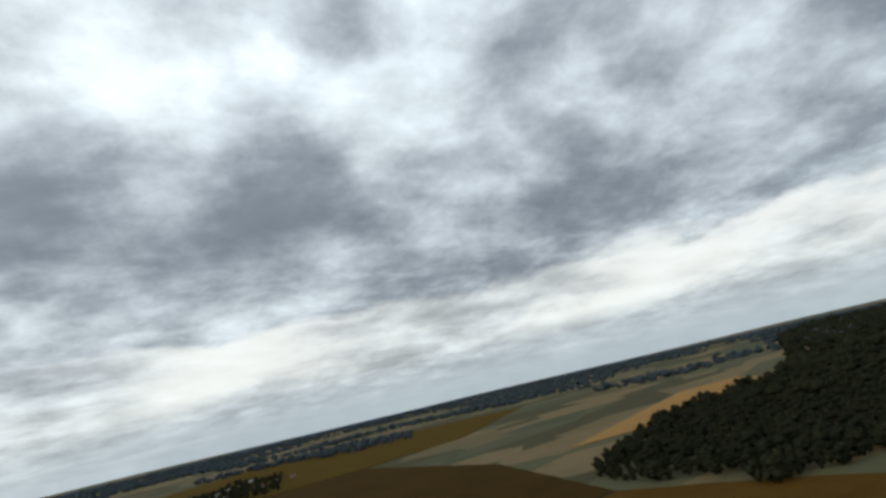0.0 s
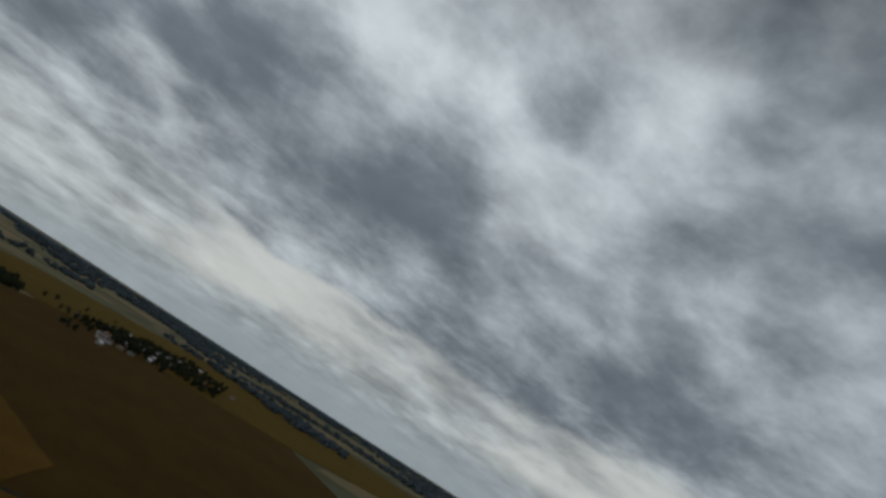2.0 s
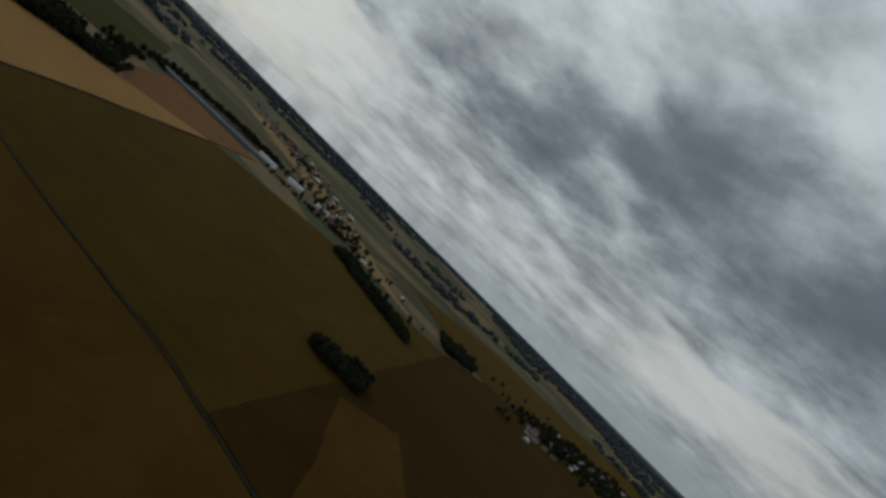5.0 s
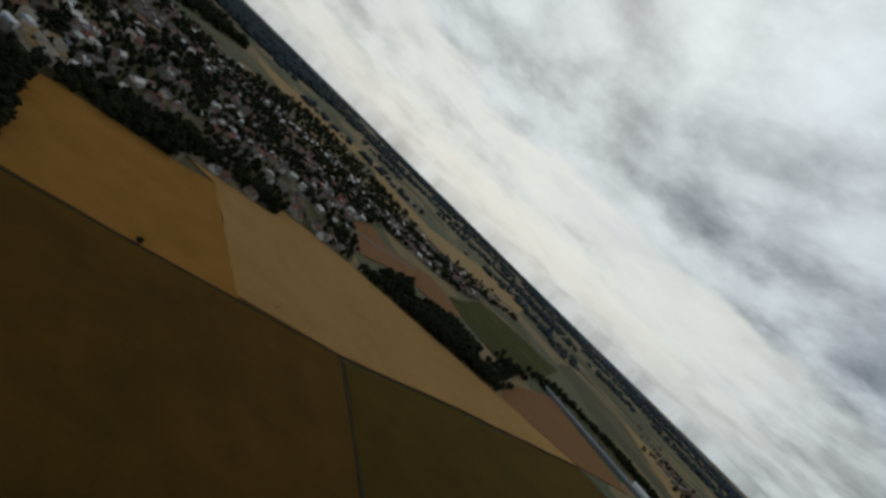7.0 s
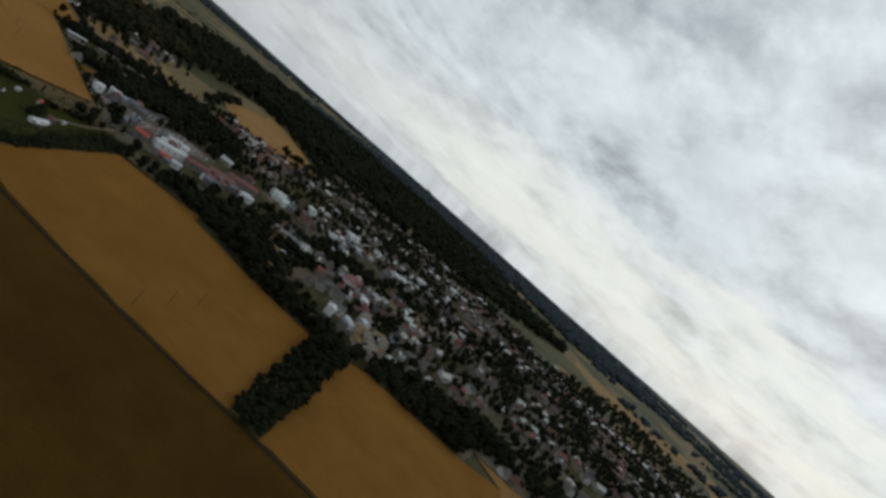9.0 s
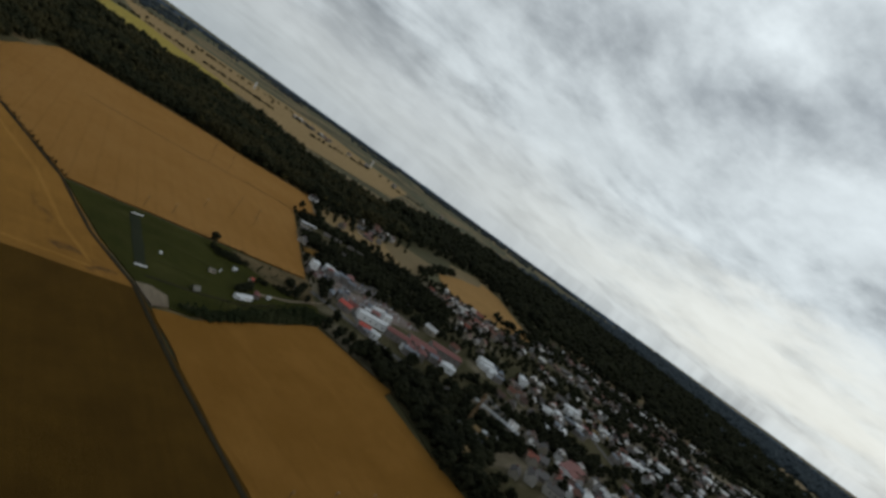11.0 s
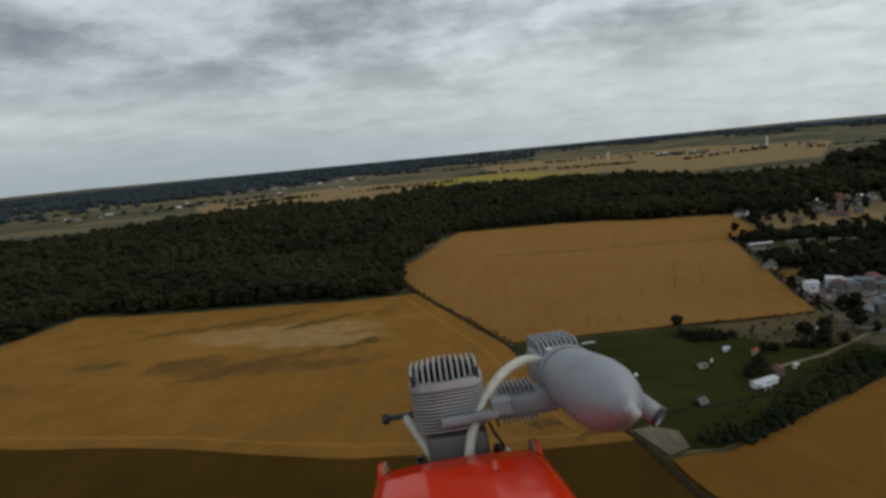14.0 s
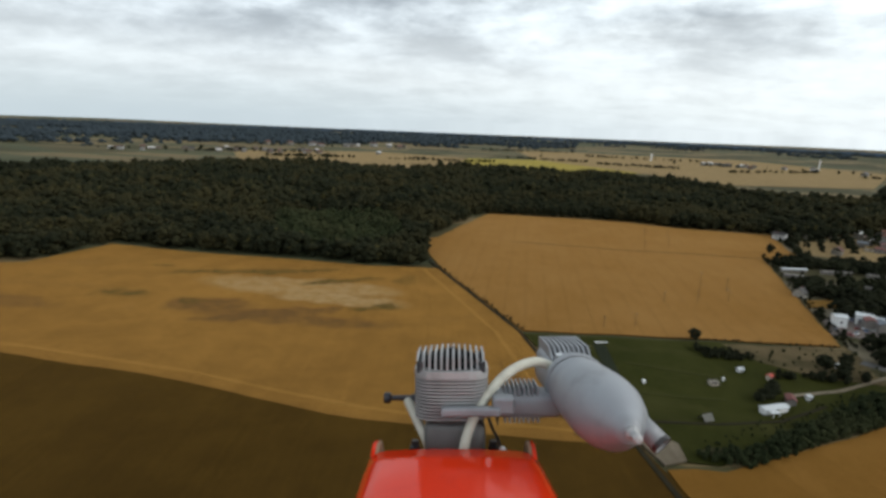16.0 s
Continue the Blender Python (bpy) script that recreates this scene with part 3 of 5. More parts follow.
def crown(clumps, height, width, base=0.22):
    """The crown of a tree of some height: uneven clumps of leaves round a middle, with gaps."""
    verts, faces = [], []
    for i in range(clumps):
        a, h = rng.uniform(0, 2 * math.pi), rng.uniform(0.0, 1.0)
        bulge = math.sin(math.pi * (0.12 + 0.80 * h)) ** 0.7
        r = width / 2 * bulge * rng.uniform(0.25, 0.8)
        mid = np.array((r * math.cos(a), r * math.sin(a), height * (base + (1 - base) * (0.08 + 0.84 * h))))
        size = width * rng.uniform(0.16, 0.30) * (0.75 + 0.5 * bulge) * (14 / max(clumps, 8)) ** 0.3
        shape = OCTA * rng.uniform(0.65, 1.3, (6, 3)) + rng.uniform(-0.25, 0.25, (6, 3))
        t = rng.uniform(0, 6.3)
        turn = np.array(((math.cos(t), -math.sin(t), 0), (math.sin(t), math.cos(t), 0), (0, 0, 1)))
        faces.append(OCTA_F + 6 * i)
        verts.append(shape @ turn.T * size * (1, 1, 0.8) + mid)
    return np.concatenate(verts), np.concatenate(faces)


def scatter(poly, gap, jitter=0.42, keep=1.0):
    p = np.array(poly)
    x0, y0, x1, y1 = *p.min(0), *p.max(0)
    gx, gy = np.meshgrid(np.arange(x0, x1 + gap, gap), np.arange(y0, y1 + gap, gap))
    gx = gx.astype(float)
    gx[1::2] += gap / 2
    pts = np.stack([gx.ravel(), gy.ravel()], 1)
    pts = pts + rng.uniform(-jitter, jitter, pts.shape) * gap
    return pts[inside(pts, poly) & (rng.random(len(pts)) < keep)]


def woods(name, pts, kinds, mat, tall, label, lift=None):
    """Many trees in one mesh. kinds: crowns of unit height to draw from."""
    verts, faces, at = [], [], 0
    for x, y in pts:
        v, f = kinds[rng.integers(len(kinds))]
        s = tall * rng.uniform(0.55, 1.22) * (1 + 0.30 * noise.noise((x * 0.02, y * 0.02, 5)) + 0.30 * noise.noise((x * 0.006, y * 0.006, 15)))
        t = rng.uniform(0, 6.3)
        c, w = math.cos(t), math.sin(t)
        z = lift(x, y) if lift else 0.0
        verts.append(np.stack([(v[:, 0] * c - v[:, 1] * w) * s + x, (v[:, 0] * w + v[:, 1] * c) * s + y, v[:, 2] * s + z], 1))
        faces.append(f + at)
        at += len(v)
    if not verts:
        return None
    ob = new(name, mesh_of(name, np.concatenate(verts), np.concatenate(faces), [mat], smooth=True))
    return tagged(ob, label, "wood", kind="stuff")


FULL = [crown(30, 1.0, 0.84, 0.08) for _ in range(8)]
HALF = [crown(15, 1.0, 0.98, 0.10) for _ in range(6)]
THIN = [crown(5, 1.0, 1.15, 0.05) for _ in range(5)]
BROAD = [crown(4, 1.0, 2.3, 0.0) for _ in range(6)]
WOOD_NORTH_NEAR = [(-576, 310), (-387, 317), (-281, 347), (-259, 408), (-184, 392), (-112, 384), (-56, 375), (-13, 373), (-18, 477), (11, 554), (43, 630), (136, 623), (203, 611), (248, 586), (302, 574), (341, 564), (378, 545), (423, 576), (324, 684), (90, 738), (-108, 576), (-297, 558), (-576, 504)]
WOOD_NORTH_FAR = [(-576, 504), (-297, 558), (-108, 576), (90, 738), (324, 684), (423, 576), (504, 594), (576, 630), (666, 846), (504, 909), (459, 1125), (225, 1143), (0, 1206), (-108, 1080), (-306, 1197), (-576, 945)]
PLANTATION = [(-178, 560), (-60, 590), (-32, 440), (-62, 395), (-110, 402), (-150, 450)]
near_trees = scatter(WOOD_NORTH_NEAR, 7.0)
young = inside(near_trees, PLANTATION)
woods("plantation", scatter(PLANTATION, 6.0), HALF, M_LEAF_YOUNG, 8.5, "younger and lower plantation inside the wood")
woods("wood", near_trees[~young], FULL, M_LEAF, 13.5, "dense dark mixed wood behind the wheat fields")
woods("wood", scatter(WOOD_NORTH_FAR, 10.5), HALF, M_LEAF, 16, "far side of the dense dark wood")
WOOD_WEST = [(-576, 310), (-576, 945), (-1125, 810), (-1350, 90), (-1170, -342), (-973, -386), (-800, -387), (-620, -323), (-504, -266), (-486, -203), (-508, -127), (-482, -99), (-576, -54), (-630, 180)]
west = scatter(WOOD_WEST, 10.5)
edge = (west[:, 0] > -800) & (west[:, 1] < 420)
woods("wood", west[edge], HALF, M_LEAF_DARK, 11, "large dark wood on the western slope")
woods("wood", west[~edge][::2], THIN, M_LEAF_DARK, 14, "far part of the dark western wood")
woods("wood", scatter([(-1060, -370), (-1500, -560), (-2450, -1060), (-3500, -1430), (-3700, 100), (-2500, 900), (-1350, 700), (-1340, 60)], 34), BROAD, M_LEAF_DARK, 15, "dark forest spreading to the western horizon", lambda x, y: max(0.0, (math.hypot(x, y) - 3000) / 1700 * 8))
woods("wood", scatter([(576, 630), (792, 666), (810, 576), (765, 486), (1035, 135), (1427, -54), (1710, 90), (2250, 540), (2070, 1350), (1350, 1350), (810, 1035), (666, 846)], 20), THIN, M_LEAF_DARK, 19, "broad dark forest above the town")
woods("wood", scatter([(925, -280), (1010, -90), (1235, -175), (1285, -300), (1170, -460), (960, -550), (935, -400)], 15, 0.45, 0.7), THIN, M_LEAF_DARK, 10, "dark scrubby wood beyond the town")
woods("copse", scatter([(-54, -382), (-65, -371), (-107, -382), (-103, -405), (-95, -418), (-66, -404)], 3.6), FULL, M_LEAF_DARK, 7.5, "dark copse standing in the open field")
woods("wood", scatter([(-143, -925), (-205, -1036), (-290, -1179), (-420, -1330), (-520, -1250), (-420, -915), (-352, -952), (-285, -995), (-209, -925)], 15, 0.45, 0.75), HALF, M_LEAF_DARK, 9, "dark trees all round the southern village")
woods("tree_belt", scatter([(215, 16), (230, -7), (106, -42), (100, -25)], 4.2), FULL, M_LEAF_DARK, 6.5, "dark belt of trees between two wheat fields")
woods("wood", scatter([(129, -766), (118, -700), (40, -660), (-52, -624), (-44, -672), (40, -716)], 5.0), HALF, M_LEAF_DARK, 7, "long dark wood in the southern fields")
woods("wood", scatter([(-21, -920), (-58, -814), (-106, -863), (-100, -941)], 6.5), HALF, M_LEAF_DARK, 10, "small wood near the southern village")


def far_lift(x, y):
    return max(0.0, (math.hypot(x, y) - 3000) / 1700 * 8)


def far_woods():
    """Woods and copses over the far country, thicker towards the horizon."""
    gap = 40.0
    g = np.arange(-4250, 4250, gap)
    gx, gy = np.meshgrid(g, g)
    pts = np.stack([gx.ravel(), gy.ravel()], 1) + rng.uniform(-16, 16, (gx.size, 2))
    r = np.hypot(pts[:, 0], pts[:, 1])
    pts = pts[(r > 1500) & (r < 4250)]
    kept = []
    for x, y in pts:
        r = math.hypot(x, y)
        t = math.atan2(y, x)
        open_plain = -1000 < x < 1700 and 900 < y < 2500 or 0.45 < t < 1.35 and r < 3900
        # long thin shapes that lie across the line of sight
        value = noise.noise((r * 0.0036, t * 3.2, 2)) + 0.6 * noise.noise((x * 0.004, y * 0.004, 6)) + 0.28 * (r - 2500) / 1500
        if value > (0.62 if open_plain else 0.16):
            kept.append((x, y))
    woods("far_woods", kept, BROAD, M_LEAF_FAR, 12, "woods with blue haze painted into their leaves over the far farmland", far_lift)


far_woods()
banks = scatter([(-2600, 1500), (-1300, 1500), (-620, 2000), (-200, 2500), (300, 2900), (200, 3600), (-2600, 3600)], 34)
banks = [(x, y) for x, y in banks if noise.noise((math.hypot(x, y) * 0.005, math.atan2(y, x) * 2.5, 9)) > -0.12]
woods("far_woods", banks, BROAD, M_LEAF_FAR, 13, "forest with haze painted into its leaves in front of the ridge", far_lift)

woods("far_woods", scatter([(2000, -60), (2350, 300), (2250, 1250), (1500, 1350), (2500, 1500), (3600, 1500), (3700, -200), (2600, -500)], 33), BROAD, M_LEAF_FAR, 19, "forest with haze painted into its leaves beyond the town hill", far_lift)
HEDGES = [((-150, 1480), (120, 1520)), ((180, 1750), (420, 1700)), ((430, 1620), (640, 1560)), ((-480, 1420), (-250, 1480)), ((500, 2050), (900, 1980)), ((760, 1500), (1080, 1640)), ((-700, 1500), (-420, 1640)), ((100, 2200), (500, 2300)), ((1100, 1500), (1500, 1400))]
for (ax, ay), (bx, by) in HEDGES:
    f = rng.random(70)[:, None]
    line = np.array((ax, ay)) * (1 - f) + np.array((bx, by)) * f + rng.normal(0, 3, (70, 2))
    woods("far_hedge", line, THIN, M_LEAF_DARK, 6.5, "dark hedge between far fields")


def ridge():
    """The wooded ridge along the whole horizon, with blue haze put into its colour."""
    verts, faces, count = [], [], 360
    for k in range(count):
        a = 2 * math.pi * k / count
        ca, sa = math.cos(a), math.sin(a)
        top = 17 + 7 * noise.noise((ca * 4, sa * 4, 1)) + 4 * noise.noise((ca * 25, sa * 25, 2))
        for r, z in ((4150, 5), (4350, top * 0.75), (4560, top), (4760, top * 0.8), (4900, 0)):
            verts.append((r * ca, r * sa, z))
    for k in range(count):
        for i in range(4):
            a, b = 5 * k + i, 5 * ((k + 1) % count) + i
            faces += [(a, a + 1, b + 1), (a, b + 1, b)]
    # the blue of the ridge is painted haze
    tone = material("haze_tinted_ridge", lambda n, where: n.mix(n.ramp(n.noise(n.scaled(where, 1, 1, 3), 0.004, 5.0, 0.6), 0.4, 0.65), (0.040, 0.060, 0.088), (0.062, 0.085, 0.112)), 1.0, 0, 0.0)
    tagged(new("far_ridge", mesh_of("far_ridge", verts, faces, [tone], smooth=True)), "low wooded ridge along the horizon with blue haze painted on", "ridge", kind="structure")


ridge()


# ---- the town ----
TOWN = [(182, 176), (202, 248), (266, 445), (301, 446), (337, 558), (378, 545), (387, 569), (428, 426), (512, 435), (540, 373), (673, 361), (765, 486), (1035, 135), (1000, -90), (920, -280), (905, -400), (940, -540), (787, -675), (700, -590), (657, -473), (667, -369), (620, -343), (542, -292), (407, -282), (350, -265), (347, -185), (311, -174), (290, -95), (261, -95), (241, -19), (213, 14), (202, 67), (207, 125)]
M_GARDEN = crop("gardens", (0.026, 0.027, 0.012), (0.060, 0.052, 0.028), 30, 40, 0.1, (0.19, 0.16, 0.12), (0.50, 0.62))
field("gardens", TOWN, M_GARDEN, 0.15, "dark green gardens and yards of the town", "gardens", 3.0)
GROVES = [
    [(239, -12), (282, -16), (347, -79), (335, -120), (290, -92), (261, -92)],
    [(207, 125), (202, 67), (213, 14), (236, 20), (238, 66), (252, 84), (322, 92), (300, 125), (235, 150), (196, 176)],
    [(349, -186), (311, -172), (320, -135), (352, -150)],
    [(330, 139), (420, 150), (440, 90), (380, 84), (350, 112)],
]
GROVES += [
    [(346, -265), (331, -355), (308, -462), (340, -470), (352, -400), (370, -300)],
    [(285, 420), (400, 330), (430, 345), (330, 445)], [(232, 290), (300, 300), (380, 280), (385, 300), (290, 330), (245, 325)],
    [(389, -305), (440, -350), (470, -385), (397, -360), (361, -321)], [(377, -349), (430, -400), (455, -450), (420, -492), (350, -440), (345, -370)],
]
GROVES += [[(236, 332), (292, 306), (336, 322), (352, 350), (300, 362), (246, 376)], [(262, 414), (330, 402), (360, 405), (345, 428), (300, 440), (275, 440)], [(400, 300), (440, 330), (425, 410), (380, 360)]]
NORTH_YARDS = [(203, 252), (270, 441), (297, 432), (315, 531), (378, 509), (387, 569), (428, 426), (420, 330), (316, 240), (222, 262)]
ROAD_LINES = [[(196, 230), (225, 195), (262, 150), (330, 150)], [(330, 150), (470, 90), (600, -20), (760, -200)], [(262, 20), (400, -30), (520, -150), (650, -330)], [(400, -30), (430, -160), (470, -260), (560, -420)], [(470, 90), (520, 200), (640, 260)], [(225, 195), (240, 260), (300, 300), (420, 290)]]
for i, line in enumerate(ROAD_LINES):
    ribbon("street", line, 6.0, M_ROAD, 0.32, "pale grey street between the houses", "street")


def gable(bm, x0, y0, x1, y1, z0, z1, over=0.4, thick=0.25):
    """A gabled roof along x with eaves, of two slabs."""
    ym = (y0 + y1) / 2
    for side in (-1, 1):
        ye = y0 - over if side < 0 else y1 + over
        drop = over * (z1 - z0) / (ym - y0)
        pts = [(x0 - over, ye, z0 - drop), (x1 + over, ye, z0 - drop), (x1 + over, ym, z1), (x0 - over, ym, z1)]
        low = [bm.verts.new(p) for p in pts]
        top = [bm.verts.new((x, y, z + thick)) for x, y, z in pts]
        bm.faces.new(low)
        bm.faces.new(top)
        for i in range(4):
            bm.faces.new((low[i], low[(i + 1) % 4], top[(i + 1) % 4], top[i]))
    bmesh.ops.recalc_face_normals(bm, faces=bm.faces[:])
    return bm


def walls(bm, x0, y0, x1, y1, h, ridge_h):
    """House walls with gable ends."""
    ym = (y0 + y1) / 2
    a = [bm.verts.new((x, y, z)) for x in (x0, x1) for y, z in ((y0, 0), (y1, 0), (y1, h), (ym, ridge_h), (y0, h))]
    bm.faces.new(a[:5])
    bm.faces.new(a[5:])
    for i in range(5):
        bm.faces.new((a[i], a[(i + 1) % 5], a[5 + (i + 1) % 5], a[5 + i]))
    bmesh.ops.recalc_face_normals(bm, faces=bm.faces[:])
    return bm


def house(name, long, wide, h, rise, wall_mat, roof_mat, label, category="house", wing=0.0, windows=4, chimney=True):
    ob = new(name)
    tagged(ob, label, category)
    x, y = long / 2, wide / 2
    part("wall", walls(bmesh.new(), -x, -y, x, y, h, h + rise), wall_mat, ob)
    part("roof", gable(bmesh.new(), -x, -y, x, y, h, h + rise), roof_mat, ob)
    if wing:
        bm = walls(bmesh.new(), -wing / 2, 0, wing / 2, wide * 0.9, h * 0.9, h * 0.9 + rise * 0.8)
        bmesh.ops.rotate(bm, verts=bm.verts[:], cent=(0, 0, 0), matrix=Matrix.Rotation(math.pi / 2, 3, "Z"))
        bmesh.ops.translate(bm, vec=(x * 0.4, wide * 0.35, 0), verts=bm.verts[:])
        part("wing", bm, wall_mat, ob)
        bm = gable(bmesh.new(), -wing / 2, 0, wing / 2, wide * 0.9, h * 0.9, h * 0.9 + rise * 0.8)
        bmesh.ops.rotate(bm, verts=bm.verts[:], cent=(0, 0, 0), matrix=Matrix.Rotation(math.pi / 2, 3, "Z"))
        bmesh.ops.translate(bm, vec=(x * 0.4, wide * 0.35, 0), verts=bm.verts[:])
        part("wing_roof", bm, roof_mat, ob)
    for i in range(windows):
        bm = bmesh.new()
        px = -x + long * (i // 2 + 1) / (windows // 2 + 1)
        py = -y if i % 2 else y
        box(bm, px - 0.55, py - 0.05, h * 0.38, px + 0.55, py + 0.05, h * 0.38 + 1.3)
        part("window", bm, M_DARK, ob)
    if chimney:
        part("chimney", box(bmesh.new(), x * 0.4, -0.3 + wide * 0.12, h + rise * 0.5, x * 0.4 + 0.6, 0.3 + wide * 0.12, h + rise + 0.8, 0.04), M_DULL_ROOF, ob)
    return ob


HOUSE_LABEL = "small pitched-roof house among garden trees in the town"
KINDS = [house("house", *size, M_WALL, M_ROOF, HOUSE_LABEL, wing=wing) for size, wing in (((8.5, 6.2, 3.2, 2.4), 0), ((9.5, 6.8, 4.4, 2.7), 4.5), ((7.2, 6.4, 3.0, 2.8), 0), ((11.5, 6.6, 4.8, 2.4), 0), ((8.0, 7.0, 4.6, 2.2), 5.0))]
town_rng = np.random.default_rng(11)
spots = scatter(TOWN, 15.5, 0.34)
clear = np.ones(len(spots), bool)
for grove in GROVES:
    clear &= ~inside(spots, grove)
CARPARK = [(222, 258), (296, 268), (316, 236), (240, 224)]
WORKS = [(196, 196), (212, 236), (330, 236), (370, 190), (290, 168), (205, 170)]
for busy in (CARPARK, WORKS, NORTH_YARDS):
    clear &= ~inside(spots, busy)
for line in ROAD_LINES:
    for (ax, ay), (bx, by) in zip(line, line[1:]):
        d = np.array((bx - ax, by - ay), float)
        f = np.clip(((spots - (ax, ay)) @ d) / (d @ d), 0, 1)
        clear &= np.linalg.norm(spots - (ax, ay) - f[:, None] * d, axis=1) > 7.5
spots = spots[clear]
dense = np.array([0.46 + 1.5 * noise.noise((x * 0.010, y * 0.010, 9)) for x, y in spots])
homes = spots[town_rng.random(len(spots)) < dense]
order = np.argsort(homes[:, 0] + 0.25 * np.abs(homes[:, 1] + 60))
homes = homes[order]


def street_turn(x, y):
    return 35 + 40 * noise.noise((x * 0.004, y * 0.004, 4)) + (90 if noise.noise((x * 0.06, y * 0.06, 8)) > 0.1 else 0)


used = set()
for i, (x, y) in enumerate(homes[:300]):
    k = int(town_rng.integers(len(KINDS)))
    m = pose(x, y, 0.15, 0, 0, street_turn(x, y) + town_rng.normal(0, 4))
    if k not in used:
        used.add(k)
        KINDS[k].matrix_basis = m
        tagged(KINDS[k], group="houses of the town")
    else:
        copy_thing(KINDS[k], m)


def far_houses(name, pts, label, size=1.0):
    """Many small pitched-roof houses in one mesh."""
    verts, faces, which = [], [], []
    for x, y in pts:
        l, w, h = size * town_rng.uniform(3.6, 6.0), size * town_rng.uniform(2.9, 3.8), size * town_rng.uniform(2.8, 4.8)
        r = h + size * town_rng.uniform(1.8, 2.8)
        t = radians(street_turn(x, y) + town_rng.normal(0, 5))
        c, s = math.cos(t), math.sin(t)
        lift = far_lift(x, y)
        pts3 = [(-l, -w, 0), (l, -w, 0), (l, w, 0), (-l, w, 0), (-l, -w, h), (l, -w, h), (l, w, h), (-l, w, h), (-l, 0, r), (l, 0, r)]
        a = len(verts)
        verts += [(x + px * c - py * s, y + px * s + py * c, pz + lift) for px, py, pz in pts3]
        faces += [tuple(a + i for i in f) for f in ((0, 1, 5), (0, 5, 4), (1, 2, 6), (1, 6, 5), (2, 3, 7), (2, 7, 6), (3, 0, 4), (3, 4, 7), (4, 7, 8), (5, 9, 6))]
        which += [0] * 10
        e = 0.5 * size
        roof = [(-l - e, -w - e, h - 0.3), (l + e, -w - e, h - 0.3), (l + e, 0, r + 0.25), (-l - e, 0, r + 0.25), (-l - e, w + e, h - 0.3), (l + e, w + e, h - 0.3)]
        a = len(verts)
        verts += [(x + px * c - py * s, y + px * s + py * c, pz + lift) for px, py, pz in roof]
        faces += [tuple(a + i for i in f) for f in ((0, 1, 2), (0, 2, 3), (3, 2, 5), (3, 5, 4))]
        which += [1] * 4
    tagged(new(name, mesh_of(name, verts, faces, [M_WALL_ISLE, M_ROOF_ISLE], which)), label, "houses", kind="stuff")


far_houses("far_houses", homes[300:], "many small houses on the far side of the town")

# trees between the houses, and the groves
gaps = scatter(TOWN, 9.0, 0.45, 0.66)
ok = np.ones(len(gaps), bool)
SAND_YARD = [(318, 468), (345, 528), (392, 538), (424, 515), (410, 470), (366, 446)]
GARAGES = [(248, 394), (330, 384), (345, 398), (330, 410), (255, 416)]
EARTH_YARD = [(222, 312), (232, 328), (258, 331), (252, 312)]
GREY_YARD = [(206, 266), (217, 290), (255, 300), (296, 288), (294, 272), (222, 260)]
for busy in (CARPARK, WORKS, SAND_YARD, GARAGES, EARTH_YARD, GREY_YARD):
    ok &= ~inside(gaps, busy)
near_home = np.array([np.min((homes[:, 0] - x) ** 2 + (homes[:, 1] - y) ** 2) for x, y in gaps])
gaps = gaps[ok & (near_home > 24)]
thick = np.array([noise.noise((x * 0.012, y * 0.012, 21)) for x, y in gaps])
gaps = gaps[thick > -0.25]
close = gaps[:, 0] < 520
woods("garden_trees", gaps[close], HALF, M_LEAF_DARK, 7.2, "dark garden trees between the houses")
woods("garden_trees", gaps[~close], THIN, M_LEAF_DARK, 8, "dark garden trees on the far side of the town")
for grove in GROVES:
    woods("grove", scatter(grove, 6.5), HALF, M_LEAF_DARK, 8.5, "dark grove of trees at the edge of the town")


def block(name, at, size, turn, roof_mat, label, category="building", wall_mat=M_WHITE, rise=1.2):
    """A long hall or block with a shallow roof, doors and a row of windows."""
    long, wide, h = size
    ob = house(name, long, wide, h, rise, wall_mat, roof_mat, label, category, windows=max(2, 2 * int(long / 6)), chimney=False)
    part("door", box(bmesh.new(), long * 0.5 - 0.06, -1.2, 0, long * 0.5 + 0.06, 1.2, min(2.4, h * 0.8)), M_DARK, ob)
    ob.matrix_basis = pose(*at, 0.15, 0, 0, turn)
    return ob


M_BEIGE = plain("beige_render", (0.52, 0.45, 0.36), 0.85)
M_GREY_WALL = plain("grey_render", (0.20, 0.18, 0.16), 0.85)
block("market_hall", (221, 221), (10, 9, 4.5), -50, M_RED_ROOF, "low hall with a bright red roof near the car park", "hall", M_GREY_WALL)
block("market_hall", (225, 196), (9, 7, 4), -35, M_RED_ROOF, "small hall with a red roof beside a white one", "hall", M_GREY_WALL)
block("warehouse", (244, 214), (26, 8, 5), -22, M_PALE_ROOF, "long white warehouse between red roofed halls", "warehouse")
block("workshop", (262, 202), (20, 11, 5), -30, M_DULL_ROOF, "low workshop hall with a dull red roof", "workshop", M_GREY_WALL)
block("workshop", (288, 200), (24, 13, 5), -30, M_DULL_ROOF, "workshop hall with a dull red roof", "workshop", M_GREY_WALL)
block("workshop", (320, 204), (28, 13, 5), -30, M_DULL_ROOF, "long workshop hall with a dull red roof", "workshop", M_GREY_WALL)
block("warehouse", (262, 182), (12, 7, 4.5), -35, M_GLASSHOUSE, "grey roofed warehouse at the edge of the town", "warehouse", M_GREY_WALL)
block("warehouse", (300, 178), (13, 6, 4.5), -30, M_PALE_ROOF, "pale roofed warehouse at the edge of the town", "warehouse")
